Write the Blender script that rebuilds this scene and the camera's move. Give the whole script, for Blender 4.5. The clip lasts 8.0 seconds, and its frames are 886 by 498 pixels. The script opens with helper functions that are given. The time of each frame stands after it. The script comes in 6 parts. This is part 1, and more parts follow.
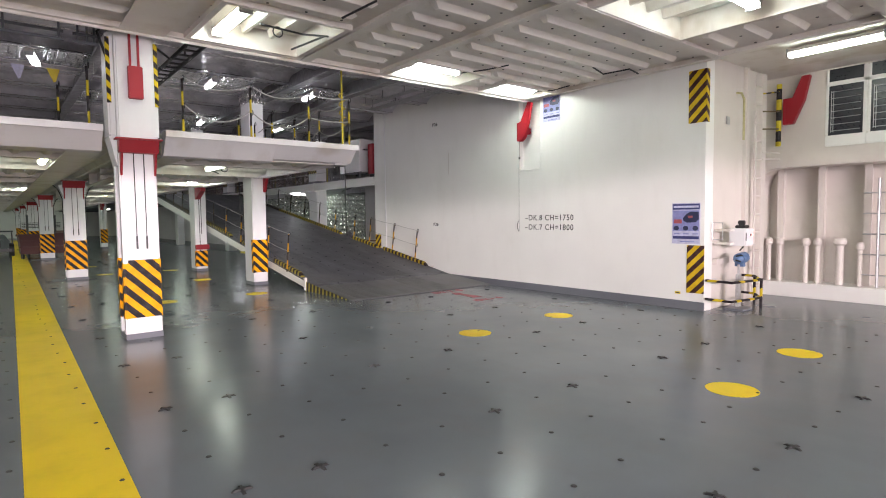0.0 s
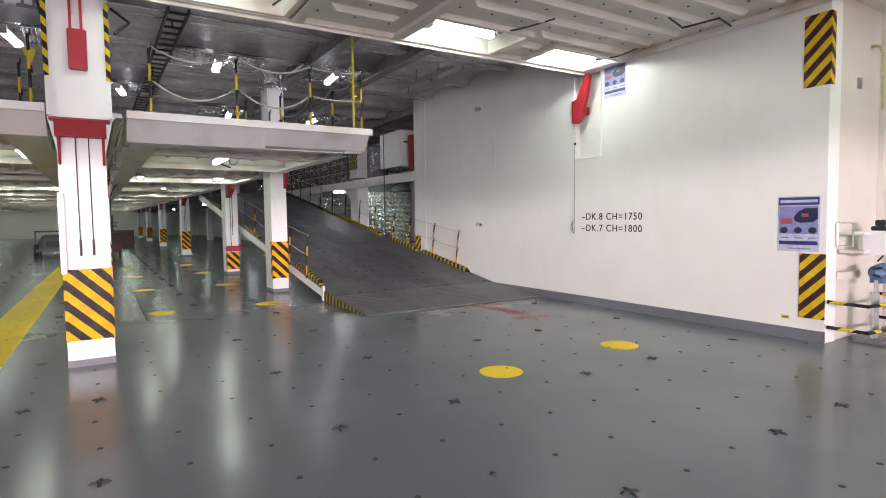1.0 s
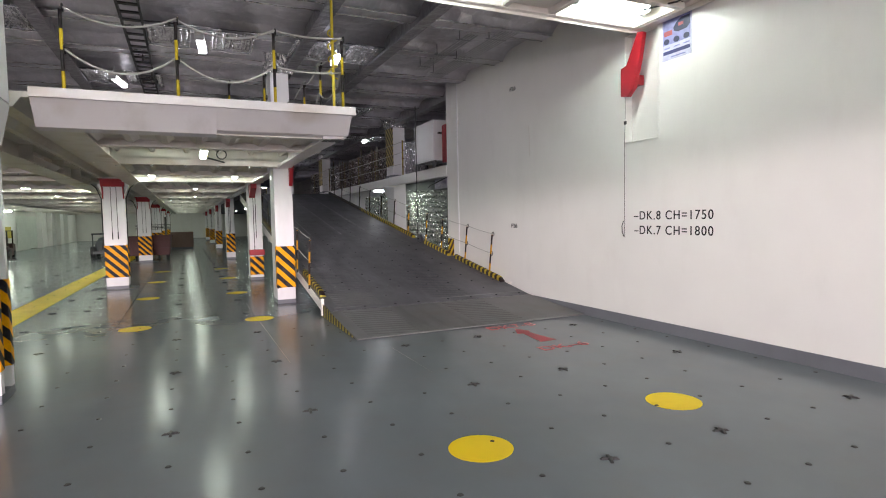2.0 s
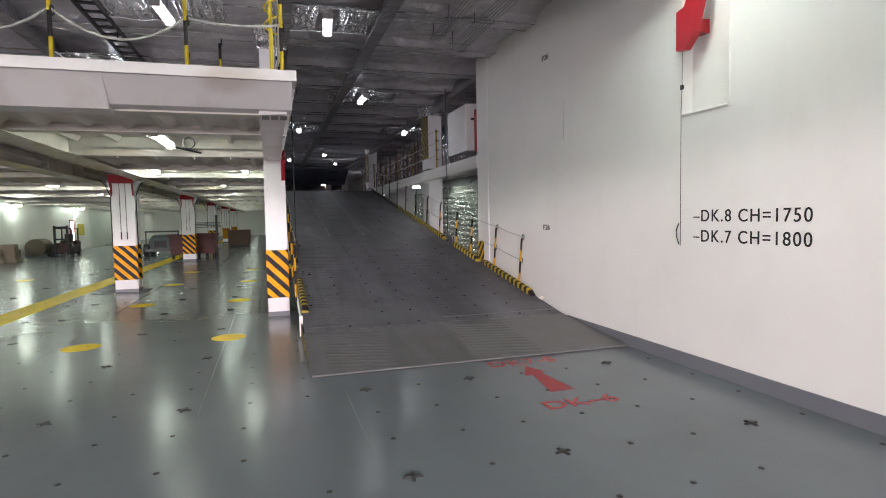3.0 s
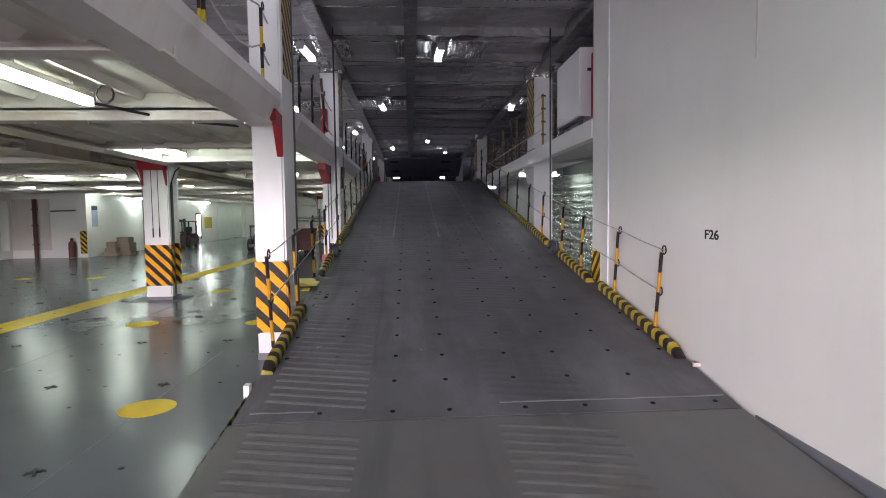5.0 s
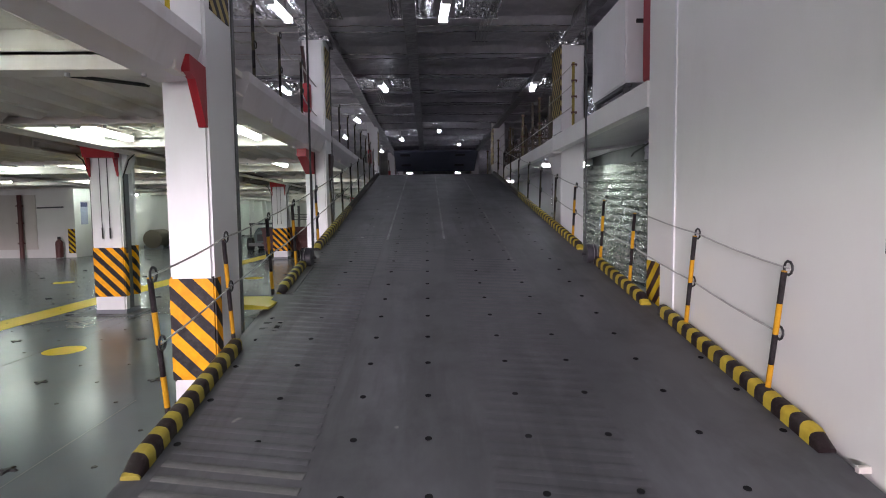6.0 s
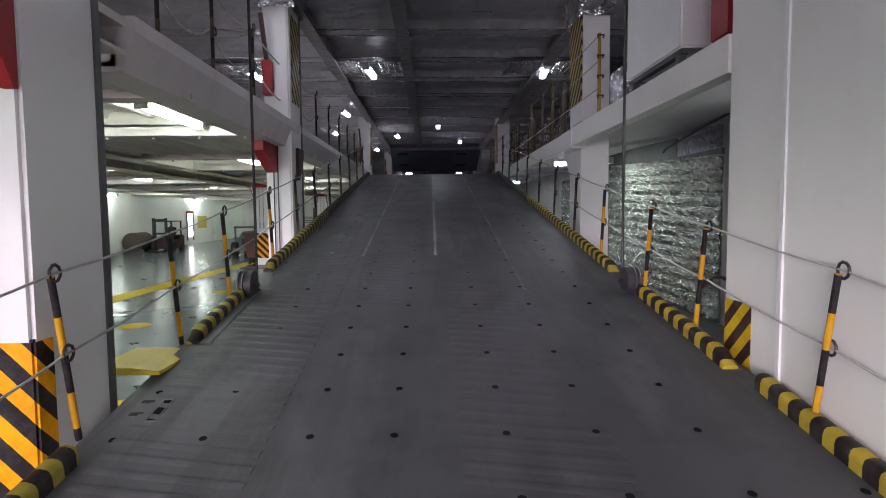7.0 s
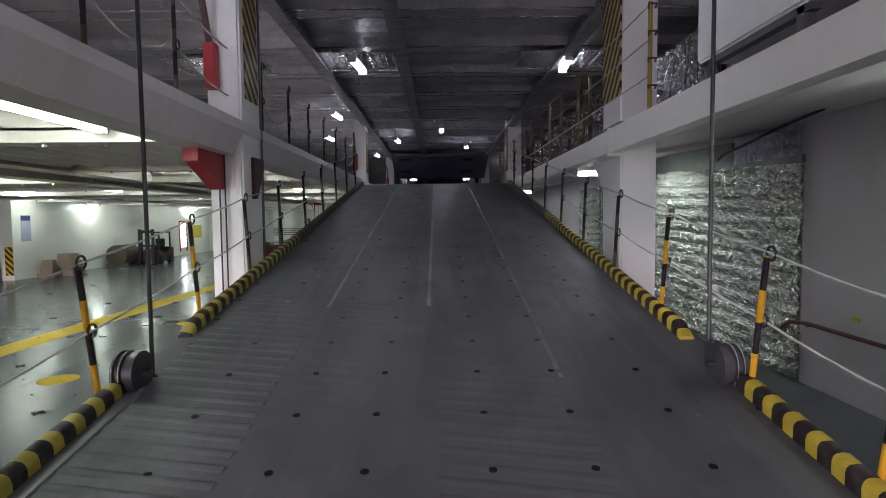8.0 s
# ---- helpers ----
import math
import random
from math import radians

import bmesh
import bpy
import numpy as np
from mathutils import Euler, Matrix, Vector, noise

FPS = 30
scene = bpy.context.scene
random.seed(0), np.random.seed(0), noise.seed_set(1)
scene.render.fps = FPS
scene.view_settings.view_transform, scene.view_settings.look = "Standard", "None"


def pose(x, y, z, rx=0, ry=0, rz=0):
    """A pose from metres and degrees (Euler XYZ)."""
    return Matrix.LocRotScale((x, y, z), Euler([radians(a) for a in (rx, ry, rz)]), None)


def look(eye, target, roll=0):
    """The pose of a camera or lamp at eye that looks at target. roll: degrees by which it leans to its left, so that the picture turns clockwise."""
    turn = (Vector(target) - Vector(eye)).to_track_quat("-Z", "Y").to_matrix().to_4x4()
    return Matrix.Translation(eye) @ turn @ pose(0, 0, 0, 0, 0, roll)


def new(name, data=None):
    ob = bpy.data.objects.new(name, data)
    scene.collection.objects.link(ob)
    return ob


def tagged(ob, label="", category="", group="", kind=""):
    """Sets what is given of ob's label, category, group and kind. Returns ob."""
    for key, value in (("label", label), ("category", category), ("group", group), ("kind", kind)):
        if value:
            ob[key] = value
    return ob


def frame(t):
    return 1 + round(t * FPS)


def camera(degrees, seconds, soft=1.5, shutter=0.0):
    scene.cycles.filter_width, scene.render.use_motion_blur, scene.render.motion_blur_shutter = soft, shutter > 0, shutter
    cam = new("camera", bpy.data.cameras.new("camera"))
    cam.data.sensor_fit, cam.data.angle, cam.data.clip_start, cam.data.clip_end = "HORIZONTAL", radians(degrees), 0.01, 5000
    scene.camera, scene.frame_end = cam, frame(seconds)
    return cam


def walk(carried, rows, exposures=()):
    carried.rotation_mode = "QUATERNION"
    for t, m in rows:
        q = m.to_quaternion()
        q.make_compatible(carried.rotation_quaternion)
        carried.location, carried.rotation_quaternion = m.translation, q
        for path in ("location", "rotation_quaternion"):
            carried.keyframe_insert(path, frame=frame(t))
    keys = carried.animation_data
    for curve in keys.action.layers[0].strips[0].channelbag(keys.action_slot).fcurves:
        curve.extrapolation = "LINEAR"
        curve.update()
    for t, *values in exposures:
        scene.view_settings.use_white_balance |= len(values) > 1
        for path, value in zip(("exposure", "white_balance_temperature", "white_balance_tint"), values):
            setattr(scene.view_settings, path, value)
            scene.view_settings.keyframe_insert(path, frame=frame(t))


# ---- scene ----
# ---- camera ----
cam = camera(77.0, 8.0, soft=1.0)
PATH = [
    (0, (-0.181, -0.027, 1.477), (1.073, 1.527, 1.36), -0.7),
    (0.5, (0.581, 0.494, 1.47), (1.737, 2.122, 1.353), -0.7),
    (1, (1.322, 1.057, 1.461), (2.379, 2.751, 1.345), -0.8),
    (1.5, (2.102, 1.581, 1.453), (3.05, 3.338, 1.34), -1.0),
    (1.7, (2.413, 1.791, 1.447), (3.316, 3.572, 1.336), -1.1),
    (2.8, (4.089, 3.112, 1.456), (4.724, 5.005, 1.34), -1.1),
    (3, (4.367, 3.365, 1.463), (4.954, 5.274, 1.348), -1.1),
    (3.5, (4.989, 4.041, 1.471), (5.453, 5.983, 1.353), -1.1),
    (4, (5.403, 4.789, 1.469), (5.737, 6.757, 1.348), -1.1),
    (4.5, (5.663, 5.591, 1.47), (5.871, 7.577, 1.346), -0.9),
    (4.7, (5.746, 5.929, 1.468), (5.911, 7.919, 1.346), -0.8),
    (5.8, (6.074, 7.888, 1.467), (6.131, 9.882, 1.327), -0.7),
    (6, (6.112, 8.221, 1.461), (6.165, 10.215, 1.326), -0.7),
    (6.5, (6.184, 9.03, 1.46), (6.239, 11.025, 1.326), -0.4),
    (7, (6.274, 9.824, 1.543), (6.318, 11.819, 1.411), -0.5),
    (7.5, (6.326, 10.608, 1.658), (6.359, 12.604, 1.527), -0.7),
    (8, (6.404, 11.449, 1.768), (6.42, 13.446, 1.651), -0.65),
]
walk(cam, [(t, look(eye, target, roll)) for t, eye, target, roll in PATH],
     exposures=[(0.0, 0.0, 6400, 10), (1.5, 0.0, 6400, 10), (3.0, 0.0, 6350, 10), (4.5, 0.0, 6200, 12), (6.5, 0.0, 6100, 13), (8.0, 0.0, 6150, 12)])

# ---- world: a sealed ship's hold, no daylight ----
world = bpy.data.worlds.new("hold_dark")
scene.world = world
world.use_nodes = True
world.node_tree.nodes["Background"].inputs[0].default_value = (0.5, 0.55, 0.6, 1)
world.node_tree.nodes["Background"].inputs[1].default_value = 0.01
TUBE = 72.0          # brightness of a fluorescent tube
WARM = (0.99, 0.99, 1.05)
COOL = (0.89, 1.0, 0.84)
ROSY = (0.91, 1.0, 0.91)


# ---- materials ----
def nodes_of(name):
    m = bpy.data.materials.new(name)
    m.use_nodes = True
    t = m.node_tree
    return m, t, t.nodes["Principled BSDF"]


def link(t, a, b):
    t.links.new(a, b)


def noise_node(t, coord, scale, detail=4.0, rough=0.55, stretch=(1, 1, 1)):
    mp = t.nodes.new("ShaderNodeMapping")
    mp.inputs["Scale"].default_value = stretch
    link(t, coord, mp.inputs["Vector"])
    n = t.nodes.new("ShaderNodeTexNoise")
    n.inputs["Scale"].default_value = scale
    n.inputs["Detail"].default_value = detail
    n.inputs["Roughness"].default_value = rough
    link(t, mp.outputs[0], n.inputs["Vector"])
    return n.outputs["Fac"]


def ramp_node(t, fac, stops):
    r = t.nodes.new("ShaderNodeValToRGB")
    e = r.color_ramp.elements
    while len(e) < len(stops):
        e.new(0.5)
    for el, (p, c) in zip(e, stops):
        el.position = p
        el.color = (*c, 1) if len(c) == 3 else c
    link(t, fac, r.inputs[0])
    return r.outputs[0]


def mix_node(t, fac, a, b, mode="MIX"):
    n = t.nodes.new("ShaderNodeMix")
    n.data_type = "RGBA"
    n.blend_type = mode
    for sock, v in ((n.inputs[0], fac), (n.inputs[6], a), (n.inputs[7], b)):
        if isinstance(v, (int, float)):
            sock.default_value = v
        elif isinstance(v, tuple):
            sock.default_value = (*v, 1)
        else:
            link(t, v, sock)
    return n.outputs[2]


def math_node(t, op, a, b=0.0, c=0.0):
    n = t.nodes.new("ShaderNodeMath")
    n.operation = op
    for sock, v in zip(n.inputs, (a, b, c)):
        if isinstance(v, (int, float)):
            sock.default_value = v
        else:
            link(t, v, sock)
    return n.outputs[0]


def bump_to(t, b, height, strength, dist=0.01):
    n = t.nodes.new("ShaderNodeBump")
    n.inputs["Strength"].default_value = strength
    n.inputs["Distance"].default_value = dist
    link(t, height, n.inputs["Height"])
    link(t, n.outputs[0], b.inputs["Normal"])


def geo(t):
    return t.nodes.new("ShaderNodeNewGeometry").outputs["Position"]


def objco(t):
    return t.nodes.new("ShaderNodeTexCoord").outputs["Object"]


def paint(name, base, rough=0.4, metal=0.0, dirt=(0.5, 0.45, 0.4), dirt_amount=0.15, wave=0.15, grain=60.0, spread=0.12, blotch=0.0, glossy=False):
    """Painted steel: slow shifts of tone, thin grime, a slight waviness of the plate."""
    m, t, b = nodes_of(name)
    p = geo(t)
    slow = noise_node(t, p, 0.7, 3)
    fine = noise_node(t, p, grain, 3)
    streak = noise_node(t, p, 2.2, 5, 0.65, (1.0, 1.0, 0.35))
    dark = tuple(c * (1 - spread) for c in base)
    lite = tuple(min(1, c * (1 + spread * 0.5)) for c in base)
    col = ramp_node(t, slow, [(0.3, dark), (0.7, lite)])
    grime = ramp_node(t, streak, [(0.52, (0, 0, 0)), (0.78, (1, 1, 1))])
    col = mix_node(t, math_node(t, "MULTIPLY", grime, dirt_amount), col, tuple(c * d for c, d in zip(base, dirt)))
    if blotch:
        spots = noise_node(t, p, 0.85, 3, 0.5, (1.0, 1.0, 1.3))
        col = mix_node(t, math_node(t, "MULTIPLY", ramp_node(t, spots, [(0.60, (0, 0, 0)), (0.68, (1, 1, 1))]), blotch), col, tuple(c * d for c, d in zip(base, (0.62, 0.54, 0.43))))
    link(t, col, b.inputs["Base Color"])
    link(t, math_node(t, "MULTIPLY_ADD", streak, 0.1, rough - 0.05) if glossy else math_node(t, "MAXIMUM", math_node(t, "MULTIPLY_ADD", streak, 0.25, rough - 0.12), 0.285), b.inputs["Roughness"])
    b.inputs["Metallic"].default_value = metal
    h = math_node(t, "ADD", math_node(t, "MULTIPLY", noise_node(t, p, 1.6, 2), 1.0), math_node(t, "MULTIPLY", fine, 0.008))
    bump_to(t, b, h, wave, 0.03)
    return m


def plain(name, base, rough=0.5, metal=0.0):
    m, t, b = nodes_of(name)
    fac = noise_node(t, geo(t), 24.0, 4)
    link(t, ramp_node(t, fac, [(0.3, tuple(c * 0.8 for c in base)), (0.7, tuple(min(1, c * 1.1) for c in base))]), b.inputs["Base Color"])
    link(t, math_node(t, "MULTIPLY_ADD", fac, 0.2, rough - 0.1), b.inputs["Roughness"])
    b.inputs["Metallic"].default_value = metal
    return m


def glow(name, colour, strength):
    m, t, b = nodes_of(name)
    b.inputs["Base Color"].default_value = (0.9, 0.9, 0.9, 1)
    b.inputs["Emission Color"].default_value = (*colour, 1)
    b.inputs["Emission Strength"].default_value = strength
    return m


def stripes(name, weights, period, duty=0.5, yellow=(0.95, 0.42, 0.003), black=(0.018, 0.014, 0.016), rough=0.45, local=False, wrinkle=0.1, gloss=0.12):
    """Black and yellow bands across the direction given by weights."""
    m, t, b = nodes_of(name)
    co = objco(t) if local else geo(t)
    sep = t.nodes.new("ShaderNodeSeparateXYZ")
    link(t, co, sep.inputs[0])
    s = 0.0
    for i, w in enumerate(weights):
        if w:
            s = math_node(t, "ADD", s, math_node(t, "MULTIPLY", sep.outputs[i], w))
    s = math_node(t, "ADD", s, math_node(t, "MULTIPLY", noise_node(t, co, 30.0, 2), 0.006))
    f = math_node(t, "FRACT", math_node(t, "DIVIDE", math_node(t, "ADD", s, 1000 * period), period))
    on = math_node(t, "GREATER_THAN", f, duty)
    wear = noise_node(t, co, 9.0, 5, 0.7)
    yel = ramp_node(t, wear, [(0.35, tuple(c * 0.75 for c in yellow)), (0.6, yellow)])
    blk = ramp_node(t, wear, [(0.45, black), (0.85, tuple(c + 0.05 for c in black))])
    link(t, mix_node(t, on, yel, blk), b.inputs["Base Color"])
    link(t, math_node(t, "MULTIPLY_ADD", wear, 0.3, rough - 0.12), b.inputs["Roughness"])
    b.inputs["Specular IOR Level"].default_value = gloss
    bump_to(t, b, noise_node(t, co, 14.0, 3), wrinkle, 0.01)
    return m


def floor_paint(name, base, rough, stain=(0.16, 0.09, 0.05), stain_amount=0.35, dust=(0.34, 0.32, 0.29), scratch=True, lane=0.2, grit=0.06, gloss=0.5, scuff=0.0, smooth_limit=0.285):
    """Epoxy deck paint: tyre haze, rusty stains, scratches; the gloss varies with the wear."""
    m, t, b = nodes_of(name)
    p = geo(t)
    big = noise_node(t, p, 0.45, 4)
    mid = noise_node(t, p, 2.4, 5, 0.6)
    fine = noise_node(t, p, 40.0, 3)
    lanes = noise_node(t, p, 1.5, 4, 0.6, (1.0, 0.06, 0.4))
    col = ramp_node(t, big, [(0.3, tuple(c * 0.86 for c in base)), (0.7, tuple(c * 1.1 for c in base))])
    col = mix_node(t, math_node(t, "MULTIPLY", ramp_node(t, lanes, [(0.45, (0, 0, 0)), (0.75, (1, 1, 1))]), lane), col, tuple(c * 0.6 for c in base))
    col = mix_node(t, math_node(t, "MULTIPLY", ramp_node(t, mid, [(0.5, (0, 0, 0)), (0.85, (1, 1, 1))]), stain_amount), col, stain)
    col = mix_node(t, math_node(t, "MULTIPLY", ramp_node(t, fine, [(0.55, (0, 0, 0)), (0.9, (1, 1, 1))]), grit), col, dust)
    if scratch:
        sc = noise_node(t, p, 7.0, 3, 0.5, (1.0, 9.0, 1.0))
        col = mix_node(t, math_node(t, "MULTIPLY", ramp_node(t, sc, [(0.72, (0, 0, 0)), (0.80, (1, 1, 1))]), 0.14), col, dust)
    if scuff:
        wide = noise_node(t, p, 1.6, 5, 0.68, (1.0, 0.4, 0.4))
        col = mix_node(t, math_node(t, "MULTIPLY", ramp_node(t, wide, [(0.50, (0, 0, 0)), (0.70, (1, 1, 1))]), scuff), col, tuple(c * 1.75 for c in base))
        where = noise_node(t, p, 0.7, 2, 0.5, (1.0, 0.5, 0.5))
        tread = noise_node(t, p, 4.5, 4, 0.6, (1.0, 0.07, 0.3))
        tyre = math_node(t, "MULTIPLY", ramp_node(t, tread, [(0.50, (0, 0, 0)), (0.60, (1, 1, 1))]), ramp_node(t, where, [(0.38, (0, 0, 0)), (0.55, (1, 1, 1))]))
        col = mix_node(t, math_node(t, "MULTIPLY", tyre, 0.45), col, tuple(c * 0.42 for c in base))
        chips = noise_node(t, p, 6.5, 2, 0.5, (1.0, 0.6, 0.6))
        col = mix_node(t, math_node(t, "MULTIPLY", ramp_node(t, chips, [(0.76, (0, 0, 0)), (0.79, (1, 1, 1))]), 0.7), col, (0.30, 0.29, 0.28))
    link(t, col, b.inputs["Base Color"])
    b.inputs["Specular IOR Level"].default_value = gloss
    r = math_node(t, "MULTIPLY_ADD", mid, 0.14 if rough > 0.25 else 0.08, rough - 0.05)
    link(t, math_node(t, "MAXIMUM", r, smooth_limit), b.inputs["Roughness"])
    h = math_node(t, "ADD", math_node(t, "MULTIPLY", noise_node(t, p, 3.0, 2), 1.0), math_node(t, "MULTIPLY", fine, 0.02))
    bump_to(t, b, h, 0.05, 0.02)
    return m


def foil(name, base, rough, crumple, scale=5.0, metal=0.92, grain=0.6, tone_spread=0.3):
    """Aluminium-faced insulation blanket: sharp creased facets at two scales, dull and clean patches."""
    m, t, b = nodes_of(name)
    p = geo(t)
    nz = t.nodes.new("ShaderNodeTexNoise")
    nz.inputs["Scale"].default_value = scale * 0.8
    nz.inputs["Detail"].default_value = 3
    link(t, p, nz.inputs["Vector"])
    sc = t.nodes.new("ShaderNodeVectorMath")
    sc.operation = "SCALE"
    sc.inputs["Scale"].default_value = 0.35
    link(t, nz.outputs["Color"], sc.inputs[0])
    w = t.nodes.new("ShaderNodeVectorMath")
    w.operation = "ADD"
    link(t, p, w.inputs[0])
    link(t, sc.outputs[0], w.inputs[1])
    height = 0.0
    for k, weight in ((1.0, 1.0), (2.7, grain)):
        v = t.nodes.new("ShaderNodeTexVoronoi")
        v.inputs["Scale"].default_value = scale * k
        v.feature = "F1"
        link(t, w.outputs[0], v.inputs["Vector"])
        height = math_node(t, "ADD", height, math_node(t, "MULTIPLY", v.outputs["Distance"], weight / k))
    tone = noise_node(t, p, 1.3, 5, 0.65)
    fine = noise_node(t, p, scale * 2.0, 4, 0.6)
    col = ramp_node(t, tone, [(0.3, tuple(c * (1 - tone_spread) for c in base)), (0.7, base)])
    col = mix_node(t, math_node(t, "MULTIPLY", ramp_node(t, fine, [(0.55, (0, 0, 0)), (0.75, (1, 1, 1))]), 0.3), col, tuple(min(1.0, c * 1.6) for c in base))
    link(t, col, b.inputs["Base Color"])
    b.inputs["Metallic"].default_value = metal
    link(t, math_node(t, "MULTIPLY_ADD", fine, 0.2, rough - 0.1), b.inputs["Roughness"])
    bump_to(t, b, height, crumple, 0.09)
    return m


WALL = paint("white_wall_paint", (0.80, 0.79, 0.76), 0.36, dirt_amount=0.10, wave=0.09, spread=0.05, glossy=True)
UNDER = paint("white_deckhead_paint", (0.77, 0.725, 0.675), 0.42, dirt=(0.55, 0.45, 0.34), dirt_amount=0.38, wave=0.1, spread=0.08, blotch=0.6)
EDGEWHITE = paint("white_deck_edge_paint", (0.76, 0.715, 0.73), 0.4, dirt=(0.45, 0.36, 0.28), dirt_amount=0.3, wave=0.1, spread=0.07, blotch=0.5)
PILLAR = paint("white_pillar_paint", (0.80, 0.79, 0.80), 0.35, dirt_amount=0.12, wave=0.06, spread=0.05)
CREAM = paint("cream_hull_paint", (0.64, 0.595, 0.55), 0.4, dirt_amount=0.15, wave=0.1, spread=0.06)
MAUVE = paint("grey_lilac_wall_paint", (0.56, 0.52, 0.55), 0.4, dirt_amount=0.15, wave=0.1, spread=0.06)
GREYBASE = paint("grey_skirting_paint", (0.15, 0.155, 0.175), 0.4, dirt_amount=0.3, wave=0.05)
DARKSTEEL = paint("dark_grey_steel", (0.10, 0.10, 0.105), 0.5, dirt_amount=0.3, wave=0.08)
NAVYSTEEL = paint("dark_blue_steel", (0.11, 0.12, 0.17), 0.5, dirt_amount=0.3, wave=0.08)
FLOOR = floor_paint("grey_green_deck_paint", (0.137, 0.150, 0.166), 0.22, gloss=0.17, smooth_limit=0.16, stain=(0.15, 0.115, 0.095), stain_amount=0.22, dust=(0.17, 0.18, 0.18), scratch=False, lane=0.12, grit=0.03)
RAMPGREY = floor_paint("dark_grey_ramp_paint", (0.091, 0.090, 0.100), 0.48, gloss=0.32, stain=(0.036, 0.037, 0.040), stain_amount=0.75, dust=(0.12, 0.12, 0.12), lane=0.75, scuff=0.55)
FLAPGREY = floor_paint("grey_flap_paint", (0.098, 0.096, 0.098), 0.42, stain=(0.13, 0.085, 0.065), stain_amount=0.45, dust=(0.16, 0.155, 0.15), lane=0.35, scuff=0.3)
LINE = floor_paint("yellow_line_paint", (0.78, 0.55, 0.005), 0.45, stain=(0.40, 0.32, 0.02), stain_amount=0.35, dust=(0.5, 0.36, 0.02), scratch=False, lane=0.12, grit=0.1, gloss=0.22)
REDLINE = floor_paint("worn_red_floor_paint", (0.31, 0.037, 0.045), 0.45, stain=(0.15, 0.13, 0.13), stain_amount=1.0, dust=(0.24, 0.12, 0.12), gloss=0.25)
RED = paint("signal_red_paint", (0.36, 0.012, 0.022), 0.42, dirt_amount=0.2, wave=0.05, spread=0.15)
RUSTRED = paint("dark_red_skip_paint", (0.10, 0.028, 0.026), 0.5, dirt_amount=0.4, wave=0.1, spread=0.25)
BROWNSTEEL = paint("dull_brown_steel", (0.20, 0.12, 0.09), 0.5, dirt_amount=0.4, wave=0.1, spread=0.2)
DARKRED = paint("grimy_dark_red_paint", (0.06, 0.022, 0.022), 0.5, dirt_amount=0.4, wave=0.1, spread=0.25)
YELLOW = paint("yellow_paint", (0.66, 0.52, 0.03), 0.42, dirt_amount=0.25, wave=0.05)
BLACK = plain("black_rubber", (0.015, 0.015, 0.016), 0.5)
WIRE = plain("dark_steel_wire", (0.05, 0.05, 0.052), 0.45, 0.6)
GALV = plain("galvanised_steel", (0.55, 0.55, 0.56), 0.38, 0.9)
ROPE = plain("pale_rope", (0.45, 0.44, 0.42), 0.8)
STUD = plain("worn_stud_steel", (0.017, 0.017, 0.018), 0.7)
HOLE = plain("dark_lashing_hole", (0.017, 0.017, 0.019), 0.8)
HOLE.node_tree.nodes["Principled BSDF"].inputs["Specular IOR Level"].default_value = 0.0
SHEAVE = plain("worn_sheave_steel", (0.045, 0.043, 0.052), 0.42)
FLAPBEAD = plain("scuffed_flap_bead", (0.116, 0.113, 0.114), 0.7)


def worn_bead(name, low, high):
    """A weld line that is bright only where tyres have scuffed it."""
    m, t, b = nodes_of(name)
    fac = noise_node(t, geo(t), 1.8, 6, 0.7)
    link(t, ramp_node(t, fac, [(0.38, low), (0.66, high)]), b.inputs["Base Color"])
    b.inputs["Roughness"].default_value = 0.7
    return m


PALEBEAD = worn_bead("worn_weld_line", (0.10, 0.098, 0.104), (0.21, 0.205, 0.21))
# Lighter copy of PALEBEAD for the worn seams that catch the light.
WELD = worn_bead("rubbed_lit_weld_line", (0.13, 0.13, 0.135), (0.27, 0.267, 0.272))
WORNFLAP = worn_bead("half_worn_flap_bead", (0.09, 0.088, 0.089), (0.145, 0.142, 0.142))
PAPER = plain("poster_paper", (0.50, 0.50, 0.66), 0.5)
POSTBLUE = plain("poster_navy", (0.035, 0.04, 0.15), 0.5)
POSTMID = plain("poster_lilac", (0.22, 0.23, 0.47), 0.5)
POSTPALE = plain("notice_pale_blue", (0.40, 0.43, 0.58), 0.5)
POSTCAR = plain("poster_dark_blue", (0.02, 0.025, 0.07), 0.5)
POSTRED = plain("poster_red", (0.36, 0.08, 0.09), 0.4)
BLACKPAINT = plain("black_stencil_paint", (0.012, 0.012, 0.014), 0.6)
BLUEVALVE = plain("blue_valve_paint", (0.09, 0.16, 0.30), 0.45)
TEAL = plain("dull_teal_paint", (0.06, 0.085, 0.085), 0.5)
GLASSDARK = plain("dark_louvre_opening", (0.02, 0.022, 0.03), 0.3)
OCHRE = plain("dull_ochre_paint", (0.13, 0.105, 0.045), 0.6)
PALEYEL = plain("worn_pale_yellow_paint", (0.50, 0.47, 0.24), 0.6)
OCHREDULL = plain("dull_yellow_post_paint", (0.33, 0.26, 0.05), 0.6)
OCHREYEL = plain("faded_yellow_sign", (0.50, 0.40, 0.05), 0.6)
TIMBER = plain("dark_rack_timber", (0.09, 0.072, 0.052), 0.8)
CARDBOARD = plain("brown_cardboard", (0.27, 0.22, 0.165), 0.8)
FOIL = foil("silver_insulation_foil", (0.63, 0.61, 0.65), 0.36, 0.36, 3.2, 0.5, 0.5, 0.25)
GLINT = foil("loose_bright_foil", (0.78, 0.78, 0.80), 0.20, 0.5, 8.0, 0.95, 0.6)
